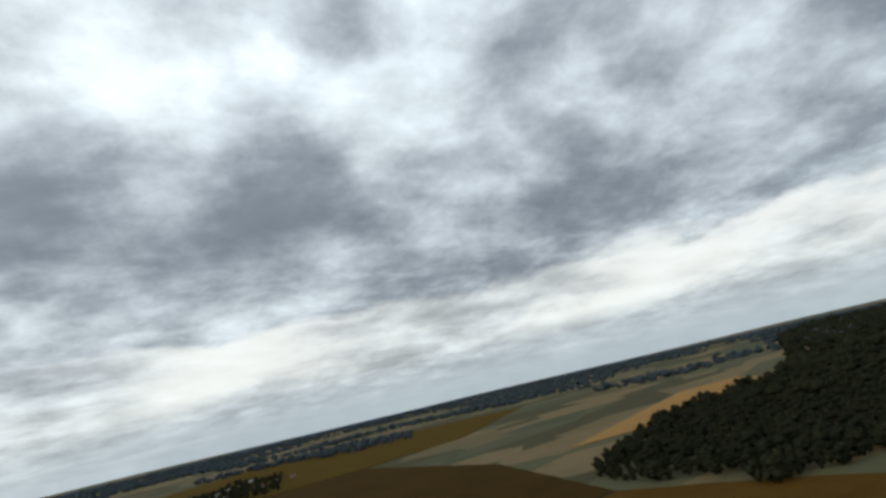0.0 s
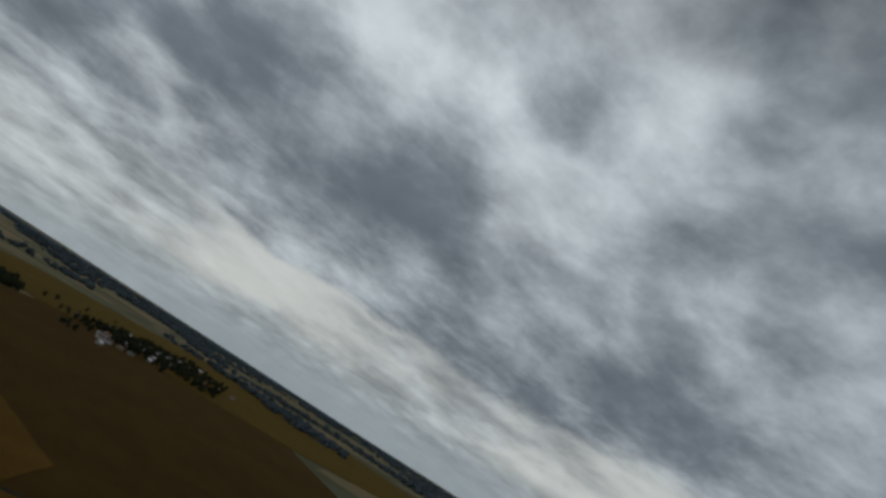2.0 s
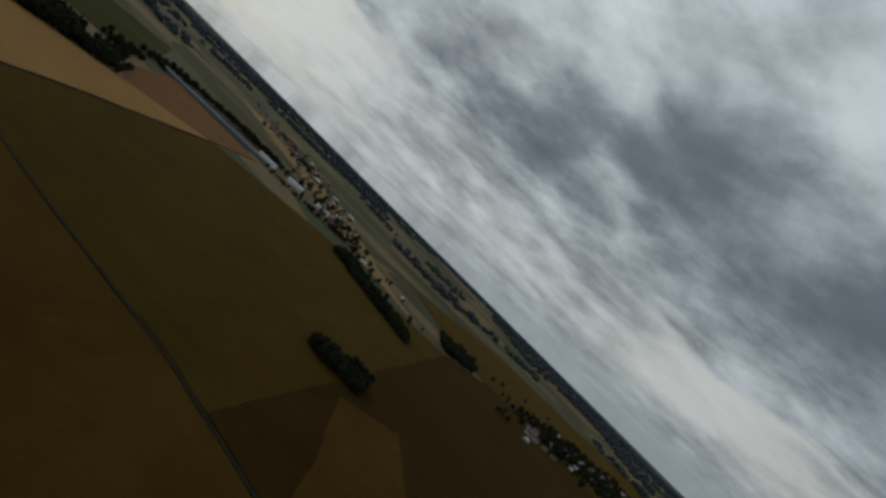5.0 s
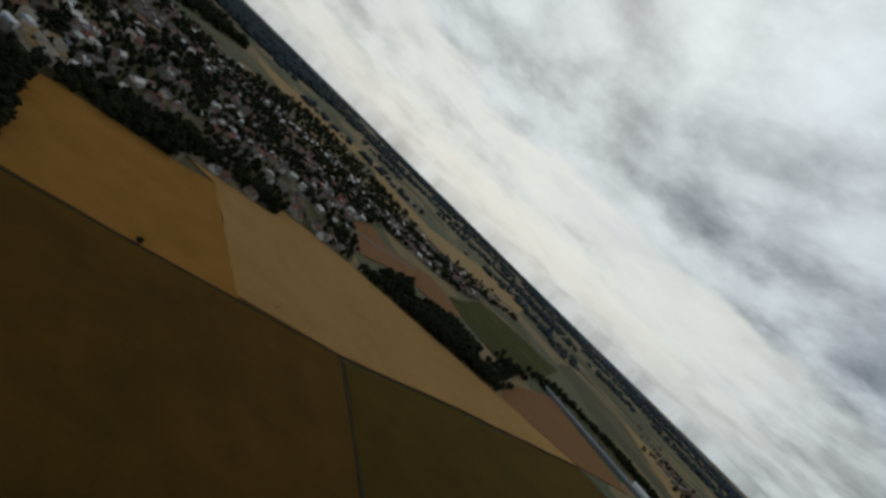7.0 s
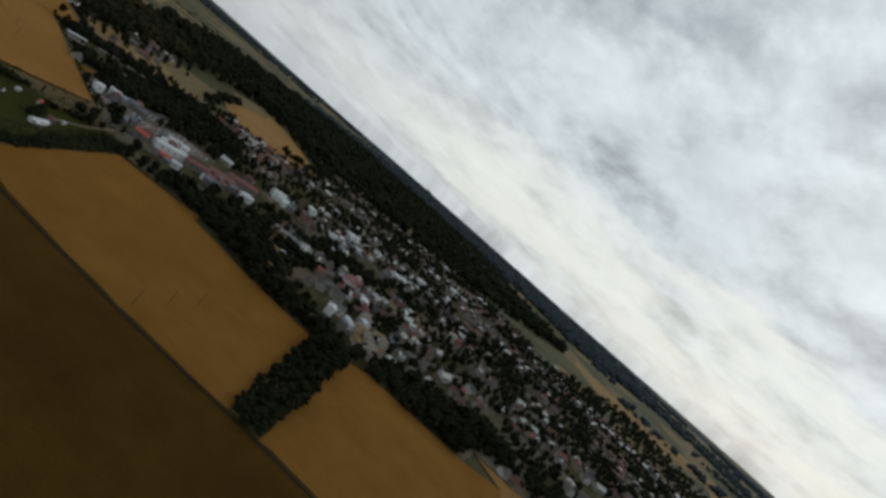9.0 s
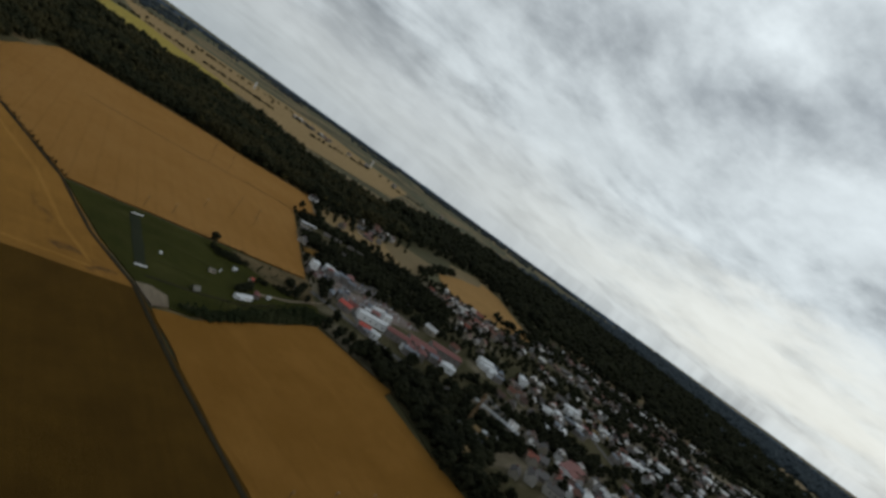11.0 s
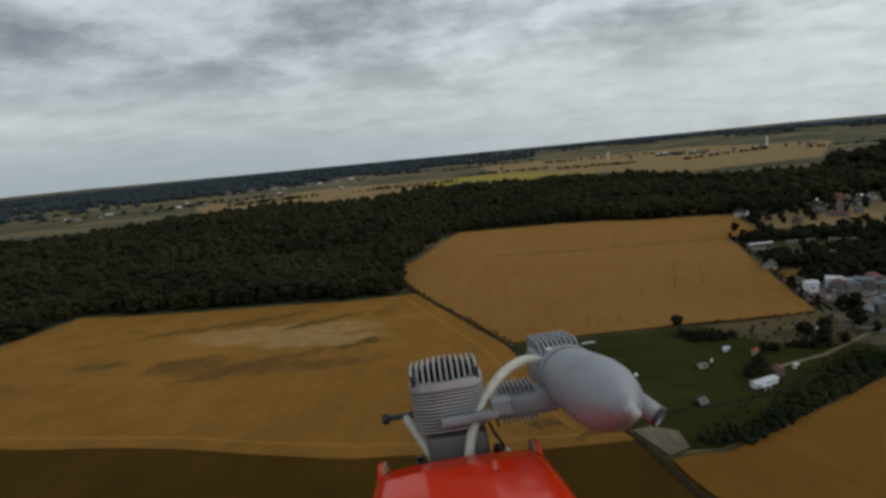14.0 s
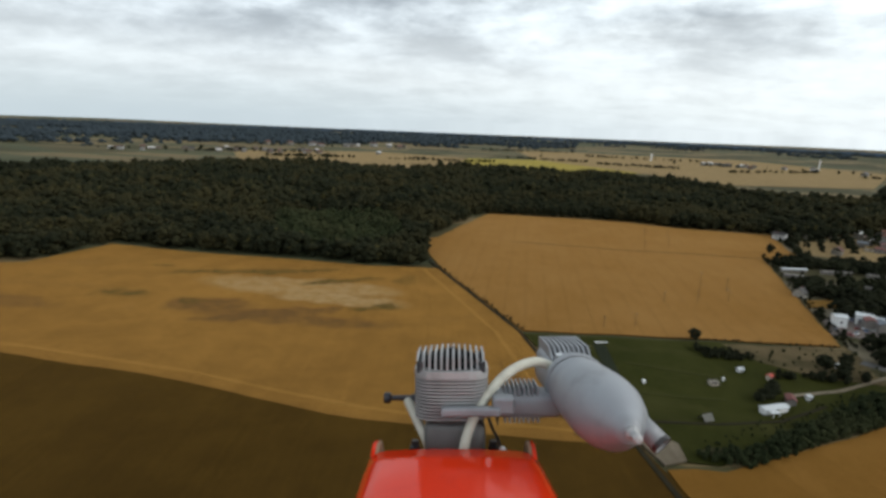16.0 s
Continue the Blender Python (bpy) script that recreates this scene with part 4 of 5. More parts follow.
for at, size, turn in (((263, 38), (13, 9, 6), 20), ((335, 50), (18, 12, 6), 25), ((518, 107), (34, 16, 7), -40), ((609, 113), (26, 12, 7), -40), ((770, 113), (26, 16, 7), 10), ((388, 215), (26, 12, 6), -30), ((499, 177), (30, 14, 7), -35), ((440, 205), (20, 12, 7), 60), ((410, 128), (22, 9, 6), 30)):
    block("white_block", at, (size[0] * 0.55, size[1] * 0.7, size[2]), turn, M_PALE_ROOF, "white block with a pale flat-pitched roof in the town", "building")
for at, size, turn in (((264, -2), (16, 9, 5), 15), ((282, 14), (20, 9, 5), 60), ((310, 30), (16, 10, 5), 10), ((300, 6), (14, 8, 5), 40), ((500, 10), (18, 10, 6), 10)):
    block("beige_block", at, size, turn, M_GRAVEL, "beige building with a pale roof beside the tree belt", "building", M_BEIGE)
block("barrack", (352, 78), (30, 13, 6), 15, M_DULL_ROOF, "large building with a dull red roof in the town", "building")


def yard_blocks(middle, spread, count, kinds, seed):
    """Small sheds and blocks crowded round a yard."""
    local = np.random.default_rng(seed)
    for i in range(count):
        name, roof, wall, label = kinds[i % len(kinds)]
        at = (middle[0] + local.normal(0, spread[0]), middle[1] + local.normal(0, spread[1]))
        size = (local.uniform(5, 12), local.uniform(4, 7), local.uniform(2.8, 6))
        ob = house(name, *size, 1.0, wall, roof, label, "shed", windows=2, chimney=False)
        ob.matrix_basis = pose(*at, 0.15, 0, 0, -30 + 90 * (i % 2) + local.normal(0, 14))


PALE = ("white_shed", M_PALE_ROOF, M_WHITE, "small white shed crowded among town yards")
SAND = ("beige_shed", M_TAN, M_BEIGE, "small beige shed crowded among town yards")
DULL = ("red_shed", M_DULL_ROOF, M_GREY_WALL, "small dull red roofed shed among town yards")
GREY = ("grey_shed", M_GLASSHOUSE, M_GREY_WALL, "small grey roofed shed among town yards")
yard_blocks((388, 204), (14, 9), 9, (PALE, GREY, PALE), 31)
yard_blocks((512, 160), (16, 14), 9, (SAND, SAND, DULL, PALE), 32)
yard_blocks((545, 108), (18, 8), 6, (PALE, GREY), 33)
yard_blocks((258, 95), (18, 7), 12, (PALE, SAND, GREY, SAND), 34)
yard_blocks((345, 60), (14, 8), 7, (DULL, PALE, GREY), 35)
yard_blocks((300, 0), (22, 9), 10, (SAND, GREY, PALE, SAND), 36)
yard_blocks((440, 150), (22, 14), 10, (GREY, PALE, DULL), 37)
yard_blocks((240, 232), (14, 6), 8, (PALE, GREY, DULL), 38)
yard_blocks((420, 40), (26, 14), 10, (PALE, DULL, GREY, SAND), 39)
yard_blocks((620, 90), (26, 12), 8, (PALE, GREY, DULL), 40)
yard_blocks((275, 190), (24, 7), 12, (GREY, DULL, PALE, DULL), 43)
yard_blocks((500, 140), (40, 30), 12, (PALE, GREY, PALE, SAND), 44)
yard_blocks((290, 18), (16, 9), 10, (SAND, PALE, SAND, GREY), 45)




def lattice(bm, a, b, wide, bays, bar=0.16):
    """A square lattice girder from a to b: four chords with crossed bars."""
    a, b = Vector(a), Vector(b)
    turn = (b - a).to_track_quat("Z", "Y").to_matrix()
    corners = [turn @ Vector((x * wide / 2, y * wide / 2, 0)) for x, y in ((-1, -1), (1, -1), (1, 1), (-1, 1))]

    def rod(p, q, thick):
        m = Matrix.Translation((p + q) / 2) @ (q - p).to_track_quat("Z", "Y").to_matrix().to_4x4()
        bmesh.ops.create_cone(bm, cap_ends=True, segments=4, radius1=thick, radius2=thick, depth=(q - p).length, matrix=m)

    for c in corners:
        rod(a + c, b + c, bar)
    for i in range(bays):
        p, q = a.lerp(b, i / bays), a.lerp(b, (i + 1) / bays)
        for k in range(4):
            rod(p + corners[k], q + corners[(k + 1) % 4], bar * 0.6)
    return bm


def tower_crane(at, turn):
    ob = tagged(new("tower_crane"), "tan tower crane with a pale jib over the town yards", "crane")
    part("base", box(bmesh.new(), -2, -2, 0, 2, 2, 0.8, 0.1), M_GRAVEL, ob)
    paint = plain("crane_yellow", (0.26, 0.16, 0.075), 0.6)
    part("mast", lattice(bmesh.new(), (0, 0, 0.8), (0, 0, 25), 1.6, 14, 0.22), paint, ob)
    part("jib", lattice(bmesh.new(), (0.8, 0, 18.5), (29, 0, 18.5), 1.1, 16, 0.16), M_PALE_ROOF, ob)
    part("counter_jib", lattice(bmesh.new(), (-0.8, 0, 18.5), (-4, 0, 18.5), 1.1, 2, 0.16), M_PALE_ROOF, ob)
    part("counterweight", box(bmesh.new(), -5, -0.8, 16.6, -3.4, 0.8, 18.2, 0.1), M_GREY_WALL, ob)
    part("cabin", box(bmesh.new(), 0.8, 0.6, 16.2, 2.4, 2.0, 18.0, 0.1), M_PALE_ROOF, ob)
    for x in (14, 27):
        bm = bmesh.new()
        way = Vector((x, 0, 19.1)) - Vector((0, 0, 24.8))
        bmesh.ops.create_cone(bm, cap_ends=True, segments=4, radius1=0.08, radius2=0.08, depth=way.length, matrix=Matrix.Translation(Vector((0, 0, 24.8)) + way / 2) @ way.to_track_quat("Z", "Y").to_matrix().to_4x4())
        part("tie_bar", bm, M_PALE_ROOF, ob)
    ob.matrix_basis = pose(*at, 0.15, 0, 0, turn)


tower_crane((260, 108), -59)
M_YARD = crop("yard_gravel", (0.085, 0.068, 0.060), (0.200, 0.168, 0.152), 20, 9, 0.3, (0.045, 0.040, 0.030), (0.54, 0.66))
field("grey_yard", GREY_YARD, M_YARD, 0.28, "grey gravel yard with sheds beside the car park", "yard", 2.0)
yard_blocks((236, 280), (13, 6), 9, (PALE, GREY, GREY, DULL), 41)
yard_blocks((400, 500), (12, 12), 7, (DULL, SAND, GREY), 42)
field("sand_yard", SAND_YARD, M_TAN, 0.25, "pale sandy yard below the wood", "yard", 3.0)
field("sand_yard", [(374, 432), (394, 418), (432, 462), (400, 478)], M_TAN, 0.25, "pale sandy yard beside the sheds", "yard", 3.0)
field("sand_yard", EARTH_YARD, M_STRIP, 0.25, "bare earthy strip between tree belts", "yard", 2.0)
for at, size, turn in (((268, 403), (24, 5, 2.8), 2), ((298, 399), (26, 5, 2.8), -6), ((326, 391), (22, 5, 2.8), -20), ((300, 352), (30, 6, 3), -32), ((330, 338), (22, 6, 3), -30), ((258, 384), (18, 5, 2.8), -20)):
    block("garage_row", at, (size[0] * 0.8, size[1] * 0.7, 2.3), turn, M_PALE_ROOF if size[0] == 24 else M_GREY_WALL, "long low grey garage row between tree belts", "garages", M_GREY_WALL, 0.4)
field("car_park", CARPARK, M_YARD, 0.3, "grey car park beside the market halls", "car park", 1.0, 0.2)

PAINTS = [(0.62, 0.64, 0.66), (0.10, 0.11, 0.13), (0.30, 0.04, 0.03), (0.08, 0.13, 0.25), (0.75, 0.75, 0.74), (0.33, 0.35, 0.37)]
M_CAR = varied("car_paint", PAINTS, 0.3)
M_TYRE = plain("tyre_rubber", (0.02, 0.02, 0.02), 0.9)


def car():
    ob = tagged(new("car"), "small parked car on the grey car park", "car", "parked cars")
    bm = box(bmesh.new(), -2.1, -0.85, 0.3, 2.1, 0.85, 0.85, 0.12)
    part("body", bm, M_CAR, ob)
    bm = box(bmesh.new(), -1.3, -0.75, 0.85, 0.9, 0.75, 1.42, 0.15)
    for v in bm.verts:
        if v.co.z > 1.1:
            v.co.x *= 0.75
            v.co.y *= 0.85
    part("cabin", bm, M_DARK, ob)
    part("car_roof", box(bmesh.new(), -0.85, -0.6, 1.42, 0.55, 0.6, 1.47, 0.02), M_CAR, ob)
    for x in (-1.3, 1.3):
        for y in (-0.8, 0.8):
            bm = bmesh.new()
            bmesh.ops.create_cone(bm, cap_ends=True, segments=10, radius1=0.32, radius2=0.32, depth=0.22, matrix=pose(x, y, 0.32, 90, 0, 0))
            part("wheel", bm, M_TYRE, ob)
    return ob


first = car()
first.matrix_basis = pose(236, 236, 0.31, 0, 0, 40)
bays = scatter(CARPARK, 6.2, 0.12, 0.62)
rows = scatter(GREY_YARD, 6.0, 0.3, 0.5)
bays = np.concatenate([bays[:110], rows[:70]])
for i, (x, y) in enumerate(bays):
    copy_thing(first, pose(x, y, 0.31, 0, 0, 40 + (90 if i % 7 == 0 else 0) + town_rng.normal(0, 3)))

# ---- the model airfield ----
hut = block("clubhouse", (126, 179), (11, 2.8, 2.0), 17, M_PALE_ROOF, "long low white clubhouse on the green airfield", "clubhouse", rise=0.5)
part("porch", box(bmesh.new(), -4.5, -4.2, 1.8, -1.2, -1.4, 1.92, 0.03), M_PALE_ROOF, hut)
for px in (-4.3, -1.4):
    part("porch_post", box(bmesh.new(), px - 0.08, -4.1, 0, px + 0.08, -3.94, 1.8), M_WHITE, hut)
block("shed", (131, 214), (2.2, 1.6, 1.5), 10, M_PALE_ROOF, "small white shed at the airfield's edge", "shed", rise=0.4)
block("shed", (140, 207), (2.0, 1.8, 2.0), 30, M_RED_ROOF, "small red roofed shed at the airfield's edge", "shed", M_BEIGE, 0.5)
block("shed", (113, 200), (3.2, 2.4, 1.3), 5, M_GRAVEL, "low beige shelter on the meadow", "shed", M_BEIGE, 0.3)
block("shed", (146, 190), (1.6, 1.4, 1.6), 20, M_PALE_ROOF, "tiny white cabin beside the red shed", "shed", rise=0.3)
block("barn", (137, 187), (5, 3, 2.0), 70, M_DULL_ROOF, "low barn with a dull red roof behind the clubhouse", "barn", M_GREY_WALL, 0.8)
block("shed", (180, 222), (2.6, 2, 1.8), 30, M_PALE_ROOF, "white shed beside the gravel yard", "shed", rise=0.4)


def board(at, size, turn, mat, label, category, z=0.16):
    bm = box(bmesh.new(), -size[0] / 2, -size[1] / 2, 0, size[0] / 2, size[1] / 2, size[2], min(size) * 0.15)
    ob = tagged(part("marker_board", bm, mat), label, category)
    ob.matrix_basis = pose(*at, z, 0, 0, turn)
    return ob


board((77.5, 241), (6.5, 0.9, 0.25), 5, M_WHITE, "white threshold board across the runway's end", "marker", 0.26)
board((71, 176.5), (6.0, 0.9, 0.25), 5, M_WHITE, "white threshold board at the runway's near end", "marker", 0.26)
board((84, 199), (1.1, 1.6, 1.2), 0, M_WHITE, "small white box standing on the meadow", "box")
board((119, 204), (0.8, 0.8, 1.6), 0, M_WHITE, "small white post on the meadow", "post")
M_CLOTH = plain("grey_netting", (0.15, 0.145, 0.125), 0.9, 0, 0.5, 2.0)
tent = tagged(new("tent"), "grey-beige netting tent standing on the meadow", "tent")
part("cloth", gable(bmesh.new(), -2.0, -1.7, 2.0, 1.7, 0.5, 2.4, 0.2, 0.06), M_CLOTH, tent)
for px in (-1.9, 1.9):
    for py in (-1.6, 1.6):
        part("tent_pole", box(bmesh.new(), px - 0.05, py - 0.05, 0, px + 0.05, py + 0.05, 0.6), M_BARK, tent)
tent.matrix_basis = pose(97, 171, 0.1, 0, 0, 20)
field("scrub", [(138, 246), (198, 246), (206, 214), (190, 205), (162, 212), (146, 226)], M_SCRUB, 0.14, "rough brown scrub beside the meadow", "scrub", 3.0)
ribbon("track", [(142, 193), (165, 199), (200, 216)], 2.0, M_RUBBLE, 0.3, "pale gravel track to the town", "track")
M_PATH = crop("worn_grass", (0.024, 0.027, 0.007), (0.040, 0.040, 0.012), 10, 5, 0.4)
ribbon("path", [(82, 219), (100, 213), (122, 206)], 2.2, M_PATH, 0.22, "faint worn strip in the meadow grass", "path")
ribbon("path", [(80, 190), (96, 188), (112, 187)], 2.2, M_PATH, 0.22, "faint worn strip in the meadow grass", "path")
ribbon("track", [(72, 168), (100, 168), (125, 172), (150, 185)], 1.4, M_TRACK, 0.24, "thin dark path across the meadow", "path")


def utility_pole(at, tall, label):
    ob = tagged(new("utility_pole"), label, "pole", "power line poles")
    bm = bmesh.new()
    bmesh.ops.create_cone(bm, cap_ends=True, segments=8, radius1=0.15, radius2=0.09, depth=tall, matrix=Matrix.Translation((0, 0, tall / 2)))
    part("pole", bm, M_BARK, ob)
    part("crossbar", box(bmesh.new(), -0.8, -0.06, tall - 0.9, 0.8, 0.06, tall - 0.76), M_BARK, ob)
    for x in (-0.7, 0.0, 0.7):
        bm = bmesh.new()
        bmesh.ops.create_cone(bm, cap_ends=True, segments=6, radius1=0.08, radius2=0.05, depth=0.3, matrix=Matrix.Translation((x, 0, tall - 0.57)))
        part("insulator", bm, M_WHITE, ob)
    ob.matrix_basis = pose(*at, 0.25, 0, 0, 15)


for at, tall in (((95, 33), 9), ((114, 34), 9.5), ((133, 35), 9), ((156, 314), 19), ((134, 311), 7), ((186, 340), 9), ((176, 317), 8), ((102, 266), 7.5), ((84, 261), 7), ((173, 460), 9), ((200, 476), 9), ((193, 520), 9), ((217, 525), 9), ((149, -181), 8)):
    utility_pole(at, tall, "dark wooden pole of a power line in the wheat")


# ---- single trees ----
def lone_tree(at, tall, width, label, mat=M_LEAF):
    ob = tagged(new("tree"), label, "tree")
    bm = bmesh.new()
    top = tall * 0.62
    bmesh.ops.create_cone(bm, cap_ends=True, segments=7, radius1=tall * 0.035, radius2=tall * 0.012, depth=top, matrix=Matrix.Translation((0, 0, top / 2)))
    for k in range(5):
        a = k * 2.4 + at[0]
        reach = width * 0.28
        lean = Vector((math.cos(a) * reach, math.sin(a) * reach, tall * 0.25))
        turn = lean.to_track_quat("Z", "Y").to_matrix().to_4x4()
        foot = Vector((0, 0, tall * (0.25 + 0.06 * k)))
        bmesh.ops.create_cone(bm, cap_ends=True, segments=5, radius1=tall * 0.014, radius2=tall * 0.005, depth=lean.length, matrix=Matrix.Translation(foot + lean / 2) @ turn)
    part("trunk", bm, M_BARK, ob)
    v, f = crown(46, tall, width, 0.16)
    leaves = new("crown", mesh_of("crown", v, f, [mat]))
    leaves.parent = ob
    ob.matrix_basis = pose(*at, 0.1)


for at, tall, width in (((285, 466), 9, 8), ((126, 250), 6, 6.5), ((129, 189), 4.5, 6.5), ((133, 192), 5, 6.5), ((125, 187), 3.4, 5), ((137, 199), 3.4, 5), ((172, 220), 7, 8), ((178, 216), 6, 7), ((184, 224), 6.5, 7), ((120, -103), 3.5, 3.5), ((443, -572), 10, 9)):
    lone_tree(at, tall, width, "single broad-leaved tree at the field's edge", M_LEAF_DARK)
field("scrub", [(84, 149), (99, 144), (137, 161), (178, 179), (188, 190), (176, 194), (136, 171), (104, 152), (90, 153)], M_GARDEN, 0.2, "dark undergrowth below the hedge", "scrub", 1.5)
woods("bushes", scatter([(120, 240), (135, 236), (146, 230), (136, 224), (122, 228)], 2.2), HALF, M_LEAF_DARK, 2.6, "low dark bushes on the meadow")
woods("bushes", scatter([(142, 226), (166, 214), (196, 212), (204, 232), (196, 244), (160, 244), (146, 238)], 5.0, 0.5, 0.6), FULL, M_LEAF_YOUNG, 1.9, "low dark bushes in the rough scrub")
woods("bushes", scatter([(84, 150), (140, 168), (176, 190), (170, 198), (130, 178), (92, 158)], 3.4, 0.5, 0.9), FULL, M_LEAF_YOUNG, 1.3, "rough dark undergrowth along the hedge")
woods("hedge", scatter([(82, 146), (99, 141), (137, 160), (178, 178), (190, 190), (176, 196), (136, 172), (104, 152), (88, 152)], 1.9), FULL, M_LEAF_YOUNG, 3.0, "dark hedge between meadow and wheat")
woods("hedge", scatter([(128, 251), (198, 247), (199, 250), (128, 252)], 1.6), HALF, M_LEAF_DARK, 0.9, "thin hedge along the wheat's edge")
woods("hedge", scatter([(200, 249), (268, 441), (274, 440), (206, 246)], 3.5), HALF, M_LEAF_DARK, 2.2, "hedge along the wheat below the town")
woods("hedge", scatter([(302, 447), (309, 445), (345, 552), (340, 556)], 4), HALF, M_LEAF_DARK, 4, "dark hedge at the top of the wheat")
woods("grass_verge", scatter([(-6, 372), (40, 252), (43, 254), (-3, 374)], 3.5), HALF, M_LEAF_DARK, 1.4, "rough green verge of the farm track")

def tree_belt(line, wide, gap, tall, label):
    """Trees along a line of places."""
    pts = []
    for (ax, ay), (bx, by) in zip(line, line[1:]):
        count = max(2, int(math.hypot(bx - ax, by - ay) / gap * max(1.0, wide / gap)))
        f = town_rng.random(count)[:, None]
        pts.append(np.array((ax, ay)) * (1 - f) + np.array((bx, by)) * f + town_rng.normal(0, wide / 2.5, (count, 2)))
    woods("tree_belt", np.concatenate(pts), HALF, M_LEAF_DARK, tall, label)


tree_belt([(340, -470), (392, -515), (440, -556), (470, -600)], 22, 6, 8, "dark tree belt between wheat and ploughed field")
tree_belt([(505, -664), (545, -760), (470, -850), (370, -870)], 26, 7, 9, "dark tree belt behind the glasshouses")
tree_belt([(478, -708), (320, -792)], 8, 6, 6, "row of dark trees along the glasshouses")
tree_belt([(315, -760), (230, -800), (150, -850)], 14, 6, 7, "dark trees along the road houses")
tree_belt([(143, 211), (160, 209), (184, 211)], 5, 3, 3.6, "dark hedge behind the airfield huts")
tree_belt([(660, -520), (860, -700), (960, -880)], 16, 8, 8, "dark hedge beyond the green meadow")
tree_belt([(470, 440), (540, 500), (640, 560)], 14, 7, 8, "dark hedge along the tan field")
tree_belt([(600, 405), (700, 380), (760, 450), (800, 500)], 16, 7, 8, "dark hedge below the tan field")

# ---- sheds, villages and towers far off ----
for i in range(7):
    block("glasshouse", (498 - 26 * i, -692 - 14.4 * i), (29, 18, 4), 29, M_GLASSHOUSE, "long low grey glasshouse in a row", "glasshouse", M_GLASSHOUSE)
for at, size in (((352, -805), (34, 12, 6)), ((312, -850), (30, 14, 6)), ((260, -880), (26, 12, 6))):
    block("farm_hall", at, size, 35, M_PALE_ROOF, "white farm hall with a pale roof", "hall")


def village(middle, spread, count, turn, label, size=1.0):
    c, s = math.cos(radians(turn)), math.sin(radians(turn))
    u, v = town_rng.normal(0, spread[0] / 2, count), town_rng.normal(0, spread[1] / 2, count)
    pts = np.stack([middle[0] + u * c - v * s, middle[1] + u * s + v * c], 1)
    far_houses("far_houses", pts, label, size)
    trees = count * (3 if math.hypot(*middle) < 1300 else 1)
    u, v = town_rng.normal(0, spread[0] / 2, trees), town_rng.normal(0, spread[1] / 2, trees)
    pts = np.stack([middle[0] + u * c - v * s, middle[1] + u * s + v * c], 1)
    woods("garden_trees", pts, THIN, M_LEAF_DARK, 9, "dark trees between village houses")


village((-300, -1020), (220, 70), 30, 60, "pale houses of a village beyond the fields")
village((-330, -1100), (230, 120), 30, 60, "far houses of a southern village")
village((230, -900), (260, 70), 30, -35, "houses along a road beyond the glasshouses")
village((620, -1290), (420, 90), 60, -35, "far houses in the southern distance", 1.3)
village((-600, 1560), (360, 80), 30, 20, "pale houses of a village behind the wood", 1.5)
village((-430, 2050), (420, 50), 14, 10, "pale blocks on the northern skyline", 2.2)
village((1000, 1720), (420, 50), 12, -20, "pale sheds on the northern plain", 1.8)
village((860, -610), (240, 60), 45, -50, "houses in the eastern distance", 1.2)
village((430, 545), (110, 40), 14, 20, "yards and houses below the northern wood", 1.2)


def tower(at, tall, label):
    ob = tagged(new("water_tower"), label, "tower")
    bm = bmesh.new()
    bmesh.ops.create_cone(bm, cap_ends=True, segments=14, radius1=2.2, radius2=1.7, depth=tall * 0.8, matrix=Matrix.Translation((0, 0, tall * 0.4)))
    part("shaft", bm, M_WHITE, ob)
    bm = bmesh.new()
    bmesh.ops.create_cone(bm, cap_ends=True, segments=14, radius1=1.8, radius2=3.2, depth=tall * 0.1, matrix=Matrix.Translation((0, 0, tall * 0.85)))
    bmesh.ops.create_cone(bm, cap_ends=True, segments=14, radius1=3.2, radius2=2.9, depth=tall * 0.1, matrix=Matrix.Translation((0, 0, tall * 0.95)))
    part("tank", bm, M_WHITE, ob)
    ob.matrix_basis = pose(*at, 0)


tower((702, 1949), 24, "grey-white tower on the far plain")
tower((1177, 1781), 31, "tall white tower on the far plain")


# ---- the model aircraft in the air: red nose with its two-stroke engine, seen from behind ----
# Built in the stopped camera's axes: x to the right, y up, z backwards, from the eye over the tail side.
# Its parts are placed and sized to fit the camera's view.
NOSE = pose(0.0000, -12.6000, 101.4000, 77.109, -3.031, -0.606)
M_HOOD = material("glossy_red_paint", lambda n, where: (n.mix(n.ramp(n.noise(where, 60.0, 5.0, 0.6), 0.45, 0.75, 0, 0.25), (0.72, 0.034, 0.006), (0.56, 0.022, 0.005)), n.noise(where, 9.0, 3.0, 0.5), 0.0012), 0.12, 0.0, 0.2)


def alloy(name, colour, rough, metal=0.85, stain=(0.10, 0.09, 0.08), much=0.5):
    def build(n, where):
        soot = n.noise(where, 45.0, 6.0, 0.65)
        grain = n.noise(where, 900.0, 3.0, 0.6)
        return n.mix(n.ramp(soot, 0.45, 0.72, 0, much), colour, stain), grain, 0.00006

    return material(name, build, rough, metal, 0.5)


M_ALLOY = alloy("cast_aluminium", (0.44, 0.44, 0.44), 0.55, 0.4)
M_SATIN = alloy("satin_muffler_aluminium", (0.30, 0.31, 0.33), 0.5, 0.25, (0.17, 0.17, 0.17), 0.55)
M_OILY = alloy("oily_dark_aluminium", (0.15, 0.145, 0.14), 0.5, 0.5)
M_STEEL = alloy("dark_steel", (0.06, 0.06, 0.065), 0.4, 0.8)
M_CHROME = alloy("bright_chrome", (0.60, 0.61, 0.62), 0.32, 1.0, (0.5, 0.5, 0.5), 0.2)
